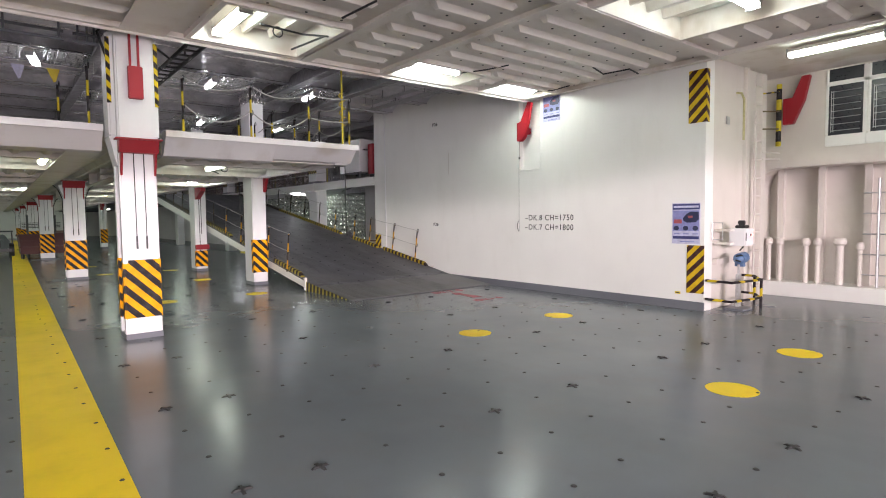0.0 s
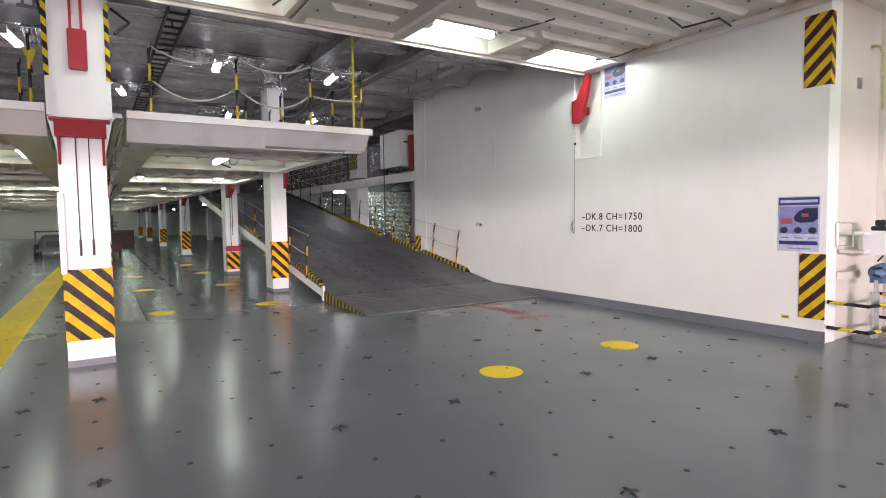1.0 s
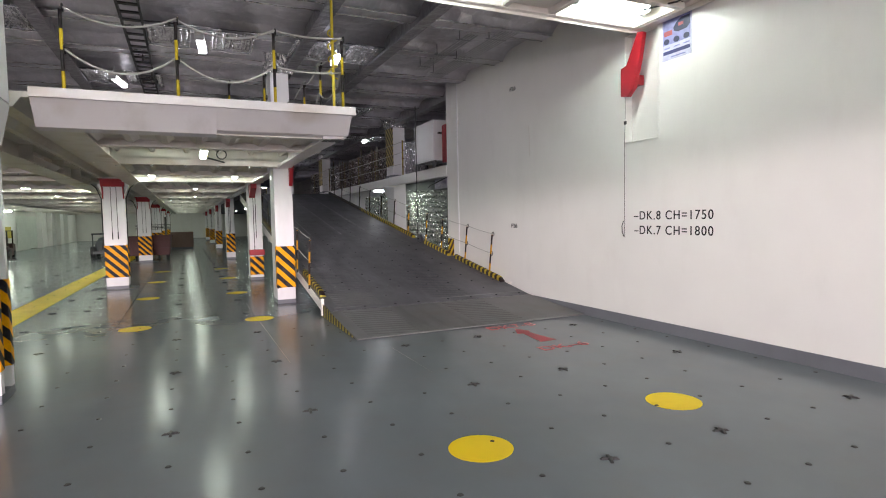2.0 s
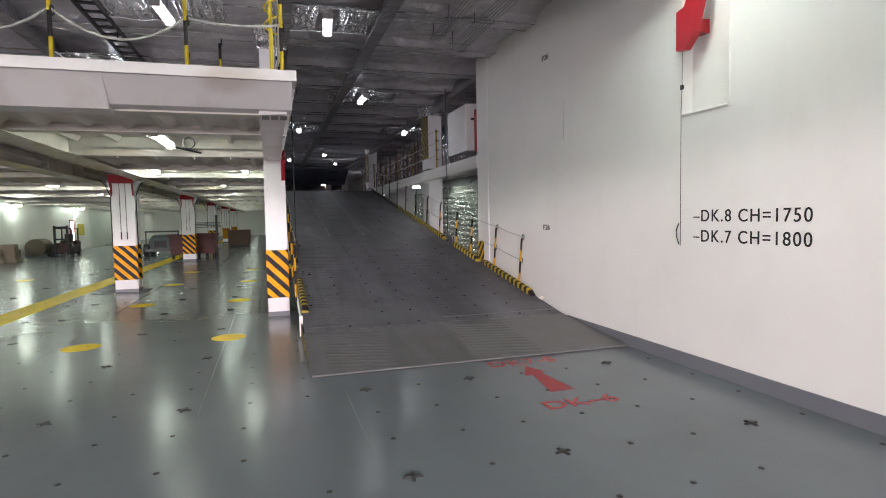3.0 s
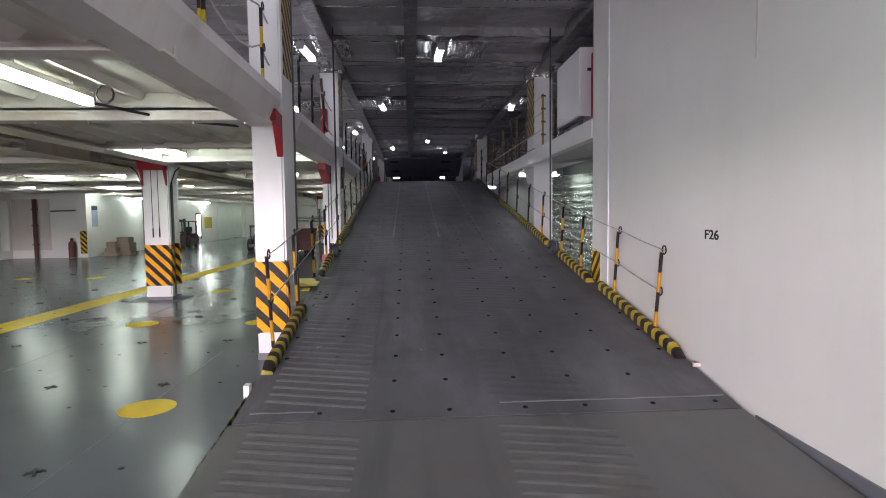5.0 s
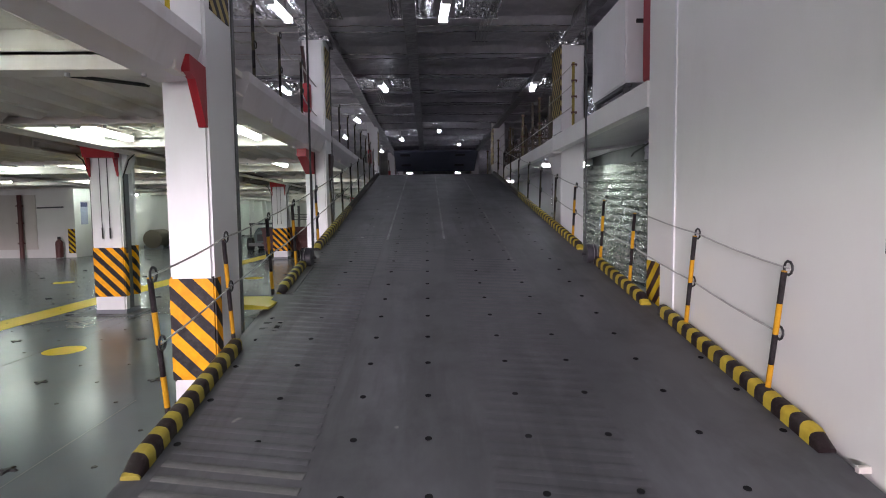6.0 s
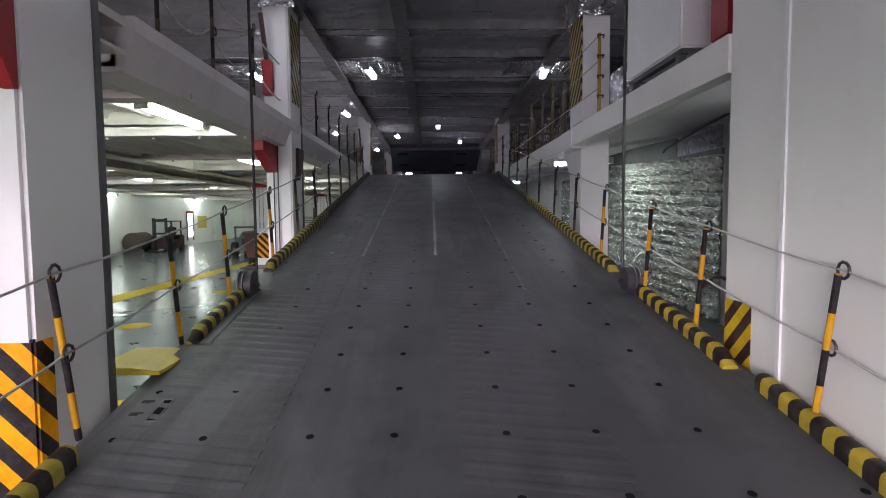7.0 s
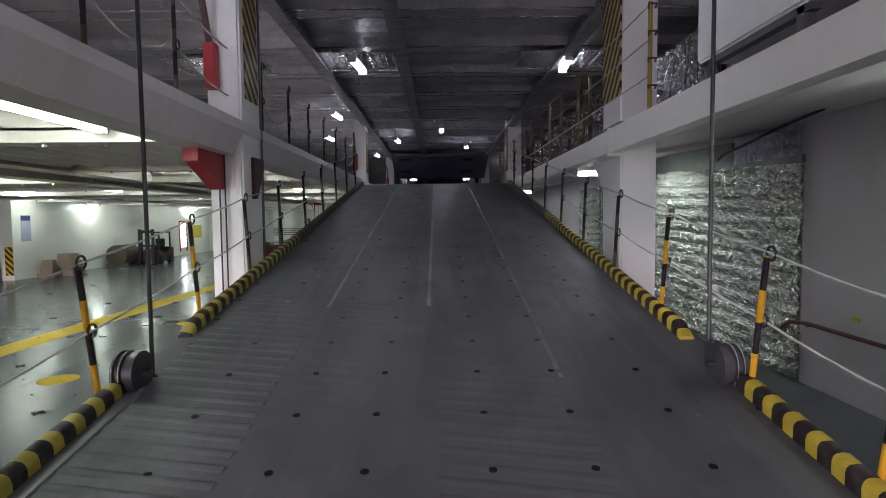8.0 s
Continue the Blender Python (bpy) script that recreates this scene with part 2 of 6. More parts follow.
GIRDERFOIL = foil("grimy_girder_foil", (0.30, 0.285, 0.305), 0.4, 0.3, 5.0, 0.4, 0.6)
LINING = foil("bright_lining_foil", (0.66, 0.65, 0.66), 0.24, 0.6, 7.0, 0.8, 0.7)
BROWNFOIL = foil("dark_backing_foil", (0.34, 0.29, 0.28), 0.26, 0.6, 6.0, 0.8, 0.7)
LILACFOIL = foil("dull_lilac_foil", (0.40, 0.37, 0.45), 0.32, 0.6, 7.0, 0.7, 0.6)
FOILBRIGHT = foil("bright_insulation_foil", (0.82, 0.84, 0.79), 0.19, 0.6, 9.0, 0.9, 0.7, 0.15)
WHITEFOIL = foil("pale_insulation_foil", (0.86, 0.90, 0.84), 0.4, 0.3, 5.0, 0.45, 0.5, 0.1)
HAZ = stripes("hazard_tape", (1, 1, 1), 0.205, rough=0.42, wrinkle=0.25, gloss=0.15)
HAZWALL = stripes("hazard_board", (1, 1, 1), 0.185, yellow=(0.64, 0.44, 0.02), black=(0.045, 0.02, 0.018))
HAZEDGE = stripes("hazard_edge_tape", (1, 1, 1), 0.15, yellow=(0.72, 0.53, 0.02))
HAZDARK = stripes("faded_hazard_board", (1, 1, 1), 0.16, yellow=(0.50, 0.39, 0.15), black=(0.03, 0.02, 0.02))
KERB = stripes("striped_kerb_paint", (0.12, 1.0, 0.12), 0.15, duty=0.46, yellow=(0.33, 0.27, 0.045), black=(0.016, 0.010, 0.011), rough=0.42, gloss=0.18)
# Darker copy of the kerb stripes; the far end's poor light is in the colour.
KERBDARK = stripes("shaded_kerb_paint", (0.0, 1.0, 0.0), 0.15, duty=0.4, yellow=(0.075, 0.062, 0.035), black=(0.016, 0.011, 0.012), gloss=0.15)
KERBFINE = stripes("finely_striped_kerb_paint", (0.0, 1.0, 0.0), 0.155, duty=0.46, yellow=(0.42, 0.32, 0.035), black=(0.016, 0.010, 0.011), rough=0.42, gloss=0.18)
POST = stripes("banded_post_paint", (0, 0, 1), 0.33, duty=0.5, yellow=(0.60, 0.31, 0.02), local=True, wrinkle=0.02)
POSTDARK = stripes("dark_banded_post_paint", (0, 0, 1), 0.33, duty=0.5, yellow=(0.10, 0.088, 0.06), local=True, wrinkle=0.02)
POSTTALL = stripes("banded_tall_post_paint", (0, 0, 1), 0.38, duty=0.5, yellow=(0.60, 0.45, 0.03), local=True, wrinkle=0.02)
BANDPOST = stripes("horizontally_banded_post_paint", (0, 0, 1), 0.36, duty=0.5, yellow=(0.62, 0.50, 0.04), wrinkle=0.02)
RAILBAND = stripes("banded_rail_paint", (1, 1, 1), 0.36, duty=0.35, yellow=(0.62, 0.48, 0.03), local=True, wrinkle=0.02)
LAMPGLOW = glow("fluorescent_tube_glow", COOL, TUBE * 0.485)
LAMPNEAR = glow("fluorescent_tube_glow_raised", ROSY, TUBE * 0.73)
LAMPFAR = glow("fluorescent_tube_glow_upper", WARM, TUBE * 0.365)
LAMPMEZZ = glow("fluorescent_tube_glow_mezzanine", COOL, TUBE * 0.32)
LAMPWALL = glow("wall_lamp_glow", COOL, TUBE * 1.8)
LAMPEND = glow("fluorescent_tube_glow_far_end", WARM, TUBE * 1.3)
REDGLOW = glow("red_indicator", (1.0, 0.05, 0.03), 4.0)
DOORGLOW = glow("lit_stairwell", (0.95, 1.0, 0.97), 6.0)


# ---- mesh helpers ----
def box(bm, x0, x1, y0, y1, z0, z1):
    vs = [bm.verts.new((x, y, z)) for z in (z0, z1) for y in (y0, y1) for x in (x0, x1)]
    for f in ((0, 2, 3, 1), (4, 5, 7, 6), (0, 1, 5, 4), (2, 6, 7, 3), (0, 4, 6, 2), (1, 3, 7, 5)):
        bm.faces.new([vs[i] for i in f])


def tube(bm, a, b, r, n=8, r2=None, caps=True):
    a, b = Vector(a), Vector(b)
    d = (b - a).normalized()
    u = d.orthogonal().normalized()
    w = d.cross(u)
    r2 = r if r2 is None else r2
    rings = []
    for c, rr in ((a, r), (b, r2)):
        rings.append([bm.verts.new(c + (u * math.cos(k * math.tau / n) + w * math.sin(k * math.tau / n)) * rr) for k in range(n)])
    for k in range(n):
        bm.faces.new((rings[0][k], rings[0][(k + 1) % n], rings[1][(k + 1) % n], rings[1][k]))
    if caps:
        bm.faces.new(rings[0][::-1])
        bm.faces.new(rings[1])


def pipe(bm, pts, r, n=6):
    """One unbroken tube swept along a line of points; a line that ends where it began is closed."""
    pts = [Vector(p) for p in pts]
    closed = (pts[0] - pts[-1]).length < 1e-6
    if closed:
        pts = pts[:-1]
    m = len(pts)
    u = None
    rings = []
    for i, p in enumerate(pts):
        ahead = pts[(i + 1) % m] if closed or i + 1 < m else p
        behind = pts[i - 1] if closed or i else p
        d = (ahead - behind).normalized()
        u = d.orthogonal().normalized() if u is None else (u - d * u.dot(d)).normalized()
        w = d.cross(u)
        rings.append([bm.verts.new(p + (u * math.cos(k * math.tau / n) + w * math.sin(k * math.tau / n)) * r) for k in range(n)])
    for a, c in zip(rings, rings[1:] + (rings[:1] if closed else [])):
        for k in range(n):
            bm.faces.new((a[k], a[(k + 1) % n], c[(k + 1) % n], c[k]))
    if not closed:
        bm.faces.new(rings[0][::-1])
        bm.faces.new(rings[-1])


def prism(bm, profile, axis, lo, hi):
    """A profile of (u, v) pairs drawn out along an axis: x takes (y, z), y takes (x, z), z takes (x, y)."""
    def at(u, v, w):
        return {"x": (w, u, v), "y": (u, w, v), "z": (u, v, w)}[axis]
    a = [bm.verts.new(at(u, v, lo)) for u, v in profile]
    b = [bm.verts.new(at(u, v, hi)) for u, v in profile]
    n = len(a)
    for k in range(n):
        bm.faces.new((a[k], a[(k + 1) % n], b[(k + 1) % n], b[k]))
    bm.faces.new(a[::-1])
    bm.faces.new(b)


def disc(bm, c, r, axis=2, n=32, thick=0.003):
    cx, cy, cz = c
    d = [0, 0, 0]
    d[axis] = thick
    tube(bm, (cx, cy, cz), (cx + d[0], cy + d[1], cz + d[2]), r, n)


def mesh_of(name, bm, material, bevel=0.0, smooth=False):
    bmesh.ops.recalc_face_normals(bm, faces=bm.faces)
    if bevel:
        bmesh.ops.bevel(bm, geom=[e for e in bm.edges if e.calc_face_angle(0) > 0.6], offset=bevel, segments=2, affect="EDGES", clamp_overlap=True)
    me = bpy.data.meshes.new(name)
    bm.to_mesh(me)
    bm.free()
    me.materials.append(material)
    if smooth:
        for p in me.polygons:
            p.use_smooth = True
        me.set_sharp_from_angle(angle=radians(40))
    return me


def part(name, bm, material, parent, label="", bevel=0.0, smooth=False):
    ob = new(name, mesh_of(name, bm, material, bevel, smooth))
    ob.parent = parent
    return tagged(ob, label)


def single(name, bm, material, label="", category="", group="", kind="", bevel=0.0, smooth=False):
    return tagged(new(name, mesh_of(name, bm, material, bevel, smooth)), label, category, group, kind)


def thing(name, label, category, at=(0, 0, 0), group="", kind=""):
    ob = new(name)
    ob.location = at
    return tagged(ob, label, category, group, kind)


def fresh():
    return bmesh.new()


def boxes(*spans):
    bm = fresh()
    for s in spans:
        box(bm, *s)
    return bm


def sheet(name, spans, material, parent, label="", bevel=0.0):
    return part(name, boxes(*spans), material, parent, label, bevel)


def lettering(name, text, size, width, material, pose_m, label, category="lettering", spacing=1.0, bold=0.0016):
    """Stencilled words as a thin mesh, scaled to the given width."""
    cu = bpy.data.curves.new(name, "FONT")
    cu.body, cu.size, cu.extrude, cu.space_character, cu.offset = text, size, 0.0015, spacing, bold
    tmp = bpy.data.objects.new(name + "_src", cu)
    scene.collection.objects.link(tmp)
    bpy.context.view_layer.update()
    me = bpy.data.meshes.new_from_object(tmp)
    bpy.data.objects.remove(tmp)
    me.materials.clear()
    me.materials.append(material)
    xs = [v.co.x for v in me.vertices]
    k = width / (max(xs) - min(xs))
    x0 = min(xs)
    for v in me.vertices:
        v.co.x = (v.co.x - x0) * k
    ob = new(name, me)
    ob.matrix_world = pose_m
    return tagged(ob, label, category)


# ---- plan ----
WX = 8.1             # face of the long white wall
LEFT, BACK, FAR = -9.2, -12.0, 62.0
HULL = 10.65         # starboard hull side
TOP = 4.35           # foil-covered deckhead
RX0, RX1 = 4.70, 8.06    # ramp edges
LIPY, HINGEY, CRESTY = 8.57, 10.0, 23.75
SLOPE = 0.17


def ramp_z(y):
    if y < HINGEY:
        return 0.02 + (y - LIPY) * 0.125 / (HINGEY - LIPY)
    return 0.145 + (min(y, CRESTY) - HINGEY) * SLOPE


CRESTZ = ramp_z(CRESTY)

# ---- floor, walls, deckheads ----
floor = single("floor", boxes((LEFT, HULL, BACK, FAR, -0.3, 0.0)), FLOOR, "grey-green glossy painted steel vehicle deck, scuffed", "floor", kind="structure")

wall_long = thing("wall_long", "long white painted steel wall beside the ramp", "wall", kind="structure")
NY0, NY1, NZ0, NZ1 = 7.20, 7.77, 2.37, 3.72
sheet("plating", [(WX, WX + 0.25, 4.0, NY0, 0.0, TOP), (WX, WX + 0.25, NY1, 13.21, 0.0, TOP), (WX, WX + 0.25, NY0, NY1, 0.0, NZ0),
                  (WX, WX + 0.25, NY0, NY1, NZ1, TOP), (WX + 0.12, WX + 0.25, NY0, NY1, NZ0, NZ1)], WALL, wall_long)
sheet("weld_seam", [(WX - 0.012, WX + 0.01, 12.655, 12.69, 0.6, TOP)], PILLAR, wall_long)
sheet("skirting", [(WX - 0.012, WX + 0.01, 3.99, 9.9, 0.0, 0.13)], GREYBASE, wall_long, "dark grey painted skirting band")
wall_cross = thing("wall_cross", "cream steel wall closing the end of the long wall", "wall", kind="structure")
sheet("plating", [(WX + 0.25, 10.02, 4.02, 4.3, 0.0, TOP), (10.02, HULL + 0.8, 4.30, 4.5, 0.0, TOP)], CREAM, wall_cross)
hull = single("wall_hull", boxes((HULL, HULL + 0.3, 4.3, FAR, 0.0, TOP), (HULL + 0.5, HULL + 0.8, BACK, 4.3, 0.0, TOP)), CREAM,
              "cream painted hull side of the vehicle hold", "wall", kind="structure")
wall_left = single("wall_left", boxes((LEFT - 0.3, LEFT, BACK, 28.1, 0.0, TOP), (LEFT - 0.3, -6.25, 28.1, 28.4, 0.0, TOP), (-6.55, -6.25, 28.4, 45.5, 0.0, TOP),
                                      (-6.55, -6.25, 45.5, 47.0, 2.1, TOP), (-6.55, -6.25, 47.0, FAR, 0.0, TOP)), WALL,
                   "white painted hull side on the far side of the hold", "wall", kind="structure")
wall_far = single("wall_far", boxes((LEFT, HULL, FAR, FAR + 0.3, 0.0, TOP)), WALL, "far white bulkhead", "wall", kind="structure")
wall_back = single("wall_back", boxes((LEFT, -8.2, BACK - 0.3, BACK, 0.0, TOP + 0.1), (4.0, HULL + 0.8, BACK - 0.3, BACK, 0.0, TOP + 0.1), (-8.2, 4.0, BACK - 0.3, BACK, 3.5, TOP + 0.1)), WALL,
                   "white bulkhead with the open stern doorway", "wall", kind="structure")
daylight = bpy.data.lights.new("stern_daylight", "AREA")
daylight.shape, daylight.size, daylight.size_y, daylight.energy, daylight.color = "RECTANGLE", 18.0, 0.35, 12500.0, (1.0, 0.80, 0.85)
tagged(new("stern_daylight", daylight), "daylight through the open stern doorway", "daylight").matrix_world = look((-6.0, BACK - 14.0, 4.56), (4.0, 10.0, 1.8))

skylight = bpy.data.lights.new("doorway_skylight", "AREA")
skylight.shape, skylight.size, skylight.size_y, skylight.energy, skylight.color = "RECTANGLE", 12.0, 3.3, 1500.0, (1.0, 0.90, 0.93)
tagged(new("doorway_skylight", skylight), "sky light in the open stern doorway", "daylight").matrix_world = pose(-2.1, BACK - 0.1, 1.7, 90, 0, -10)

# foil deckhead with wrapped transverse beams and grey longitudinal girders
def foil_height(y):
    """Underside of the wrapped deckhead: a beam with sloping sides every 1.47 m."""
    d = abs((y - 8.0 + 0.735) % 1.47 - 0.735)
    return 4.21 + 0.13 * min(1.0, max(0.0, (d - 0.13) / 0.17))


crease = random.Random(21)
bm = fresh()
box(bm, LEFT, HULL + 0.8, BACK, FAR, TOP + 0.06, TOP + 0.16)
rows = []
yy = 7.5
while yy < 40.0:
    step = 0.1225 if yy < 24 else 0.245
    row = []
    for i in range(86):
        x = -2.5 + i * 0.155
        fold = 0.012 * math.sin(x * 5.3 + yy * 2.1) * math.sin(x * 2.2 - yy * 4.7)
        row.append(bm.verts.new((x + crease.uniform(-0.04, 0.04), yy + crease.uniform(-0.02, 0.02), foil_height(yy) + fold + crease.uniform(-0.005, 0.007))))
    rows.append(row)
    yy += step
for a, c in zip(rows[:-1], rows[1:]):
    for i in range(85):
        if crease.random() < 0.5:
            bm.faces.new((a[i], a[i + 1], c[i + 1]))
            bm.faces.new((a[i], c[i + 1], c[i]))
        else:
            bm.faces.new((a[i], a[i + 1], c[i]))
            bm.faces.new((a[i + 1], c[i + 1], c[i]))
single("ceiling", bm, FOIL, "steel deckhead wrapped in crumpled silver insulation foil", "ceiling", kind="structure")
bm = fresh()
y = 8.0
while y < 34:
    for dy in (-0.14, 0.14):
        edge = []
        for i in range(int((HULL - 0.1) / 0.07)):
            w = 0.012 + crease.uniform(0.0, 0.012)
            z = 4.203 - crease.uniform(0.0, 0.012)
            wobble = crease.uniform(-0.006, 0.006)
            edge.append((bm.verts.new((i * 0.07, y + dy - w + wobble, z + 0.010)), bm.verts.new((i * 0.07, y + dy + wobble, z)), bm.verts.new((i * 0.07, y + dy + w + wobble, z + 0.012))))
        for a, c in zip(edge[:-1], edge[1:]):
            bm.faces.new((a[0], a[1], c[1], c[0]))
            bm.faces.new((a[1], a[2], c[2], c[1]))
    y += 1.47
single("ceiling_seams", bm, GLINT, "bright taped foil seams along the deckhead beams", "foil tape", kind="structure")
for gx in (1.25, 4.62, 5.9, 8.3):
    single("ceiling_girder", boxes((gx - 0.09, gx + 0.09, 8.4, FAR, 4.06, 4.10), (gx - 0.02, gx + 0.02, 8.4, FAR, 4.10, TOP)), GIRDERFOIL,
           "dull foil-wrapped longitudinal girder under the deckhead", "girder", "deckhead girders", "structure")


# ---- hoistable deck panels ----
def deck_panel(name, x0, x1, y0, y1, z0, z1, cross, along, rib_step, label, rib_depth=0.09):
    """A stiffened car-deck panel seen from below: plate, edge frame, girders across and along, small ribs."""
    p = thing(name, label, "deck panel", kind="structure")
    sheet("plate", [(x0, x1, y0, y1, z1 - 0.05, z1)], UNDER, p)
    for gy, w in cross:
        b = fresh()
        box(b, x0, x1, gy - w / 2, gy + w / 2, z0, z0 + 0.02)
        prism(b, [(gy - w * 0.22, z1 - 0.05), (gy - w * 0.10, z0 + 0.02), (gy + w * 0.10, z0 + 0.02), (gy + w * 0.22, z1 - 0.05)], "x", x0, x1)
        part("cross_girder", b, UNDER, p)
    for gx, w in along:
        b = fresh()
        box(b, gx - w / 2, gx + w / 2, y0, y1, z0 - 0.003, z0 + 0.017)
        box(b, gx - 0.02, gx + 0.02, y0, y1, z0 + 0.017, z1 - 0.05)
        part("long_girder", b, UNDER, p)
    b = fresh()
    gx = x0 + rib_step * 0.5
    while gx < x1:
        prism(b, [(gx - 0.10, z1 - 0.05), (gx - 0.035, z1 - 0.05 - rib_depth), (gx + 0.035, z1 - 0.05 - rib_depth), (gx + 0.10, z1 - 0.05)], "y", y0, y1)
        gx += rib_step
    part("ribs", b, UNDER, p)
    return p


RECESS = [(1.81, 3.2, 5.96, 7.33), (4.72, 6.05, 6.55, 7.38), (6.72, 7.9, 6.75, 7.38), (5.0, 6.8, 1.9, 3.72), (1.6, 2.8, 0.2, 1.8), (-2.3, -0.9, 6.2, 7.3),
          (-2.2, -1.0, 0.2, 1.8), (5.0, 6.2, -2.2, -1.0), (1.3, 2.5, -4.4, -2.8), (5.6, 6.8, -6.6, -5.4)]


def in_recess(x, y):
    return any(r[0] < x < r[1] and r[2] < y < r[3] for r in RECESS)


def raised_panel(x0, x1, y0, y1, label):
    """The hoisted car-deck panel: low plate with shallow ribs, deep lamp recesses, girder flanges, a closing top plate."""
    p = thing("raised_deck_panel", label, "deck panel", kind="structure")
    xs = sorted({x0, x1, *[r[0] for r in RECESS], *[r[1] for r in RECESS]})
    ys = sorted({y0, y1, *[r[2] for r in RECESS], *[r[3] for r in RECESS]})
    b = fresh()
    for ya, yb in zip(ys[:-1], ys[1:]):
        run = None
        for xa, xb in zip(xs[:-1], xs[1:]):
            if in_recess((xa + xb) / 2, (ya + yb) / 2):
                if run:
                    box(b, run[0], run[1], ya, yb, 3.765, 3.80)
                run = None
            else:
                run = (run[0], xb) if run else (xa, xb)
        if run:
            box(b, run[0], run[1], ya, yb, 3.765, 3.80)
    part("plate", b, UNDER, p)
    sheet("top_plate", [(x0, x1, y0, y1, 3.98, 4.0)], UNDER, p)
    for r in RECESS:
        b = fresh()
        for spans in ((r[0] - 0.06, r[0] + 0.005, r[2] + 0.005, r[3] - 0.005), (r[1] - 0.005, r[1] + 0.06, r[2] + 0.005, r[3] - 0.005), (r[0] - 0.06, r[1] + 0.06, r[2] - 0.06, r[2] + 0.005), (r[0] - 0.06, r[1] + 0.06, r[3] - 0.005, r[3] + 0.06)):
            box(b, *spans, 3.70, 3.98)
        part("recess_wall", b, UNDER, p)
        b = fresh()
        k = r[0] + 0.3
        while k < r[1] - 0.1:
            prism(b, [(k - 0.05, 3.98), (k - 0.02, 3.88), (k + 0.02, 3.88), (k + 0.05, 3.98)], "y", r[2], r[3])
            k += 0.36
        part("recess_ribs", b, UNDER, p)
    for gx, w in ((-5.6, 0.3), (-2.6, 0.2), (1.3, 0.5), (3.36, 0.14), (4.62, 0.12), (8.0, 0.12)):
        sheet("long_girder", [(gx - w / 2, gx + w / 2, y0, y1, 3.69, 3.70), (gx - 0.015, gx + 0.015, y0, y1, 3.70, 3.765)], UNDER, p)
    for gy, w in ((7.42, 0.07), (3.80, 0.12), (1.75, 0.2), (-0.6, 0.2), (-2.6, 0.2), (-5.0, 0.2), (-7.2, 0.2), (-9.4, 0.2)):
        sheet("cross_girder", [(x0, x1, gy - w / 2, gy + w / 2, 3.693, 3.703), (x0, x1, gy - 0.012, gy + 0.012, 3.703, 3.765)], UNDER, p)
    cuts = [-5.6, -2.6, 1.3, 3.36, 4.62, 8.0]
    for j in range(-36, 7):
        yy = 4.34 + 0.43 * j
        for xa, xb in zip([x0] + cuts[:-1], cuts):
            segs = [(xa + 0.2, xb - 0.2)]
            for r in RECESS:
                if r[2] - 0.12 < yy < r[3] + 0.12:
                    segs = [q for u, v in segs for q in ((u, min(v, r[0] - 0.1)), (max(u, r[1] + 0.1), v)) if q[1] - q[0] > 0.25]
            for u, v in segs:
                b = fresh()
                ring = []
                for x, k in ((u, 0.0), (u + 0.09, 1.0), (v - 0.09, 1.0), (v, 0.0)):
                    ring.append([b.verts.new((x, yy - 0.085, 3.766)), b.verts.new((x, yy - 0.03, 3.764 - 0.06 * k)), b.verts.new((x, yy + 0.03, 3.764 - 0.06 * k)), b.verts.new((x, yy + 0.085, 3.766))])
                for c, d in zip(ring[:-1], ring[1:]):
                    for i in range(3):
                        b.faces.new((c[i], c[i + 1], d[i + 1], d[i]))
                part("rib", b, UNDER, p)
    return p


panel_up = raised_panel(LEFT, WX - 0.03, BACK, 7.45, "white raised car-deck panel with shallow ribs and lamp recesses")
sheet("edge_plate", [(LEFT, WX - 0.03, 7.45, 7.462, 3.66, 4.02)], UNDER, panel_up)
single("side_bay_deckhead", boxes((WX, HULL + 0.6, BACK, 4.02, 3.82, 3.9), (10.02, HULL + 0.6, 4.02, 4.298, 3.82, 3.9)), UNDER, "white deckhead over the side bay", "deckhead", kind="structure")


MID_Z0, MID_Z1 = 2.36, 2.66
RIBZONES = [(8.45, 9.75), (11.8, 14.0), (15.75, 18.4)] + [(20.35 + 4.4 * k, 22.8 + 4.4 * k) for k in range(9)]


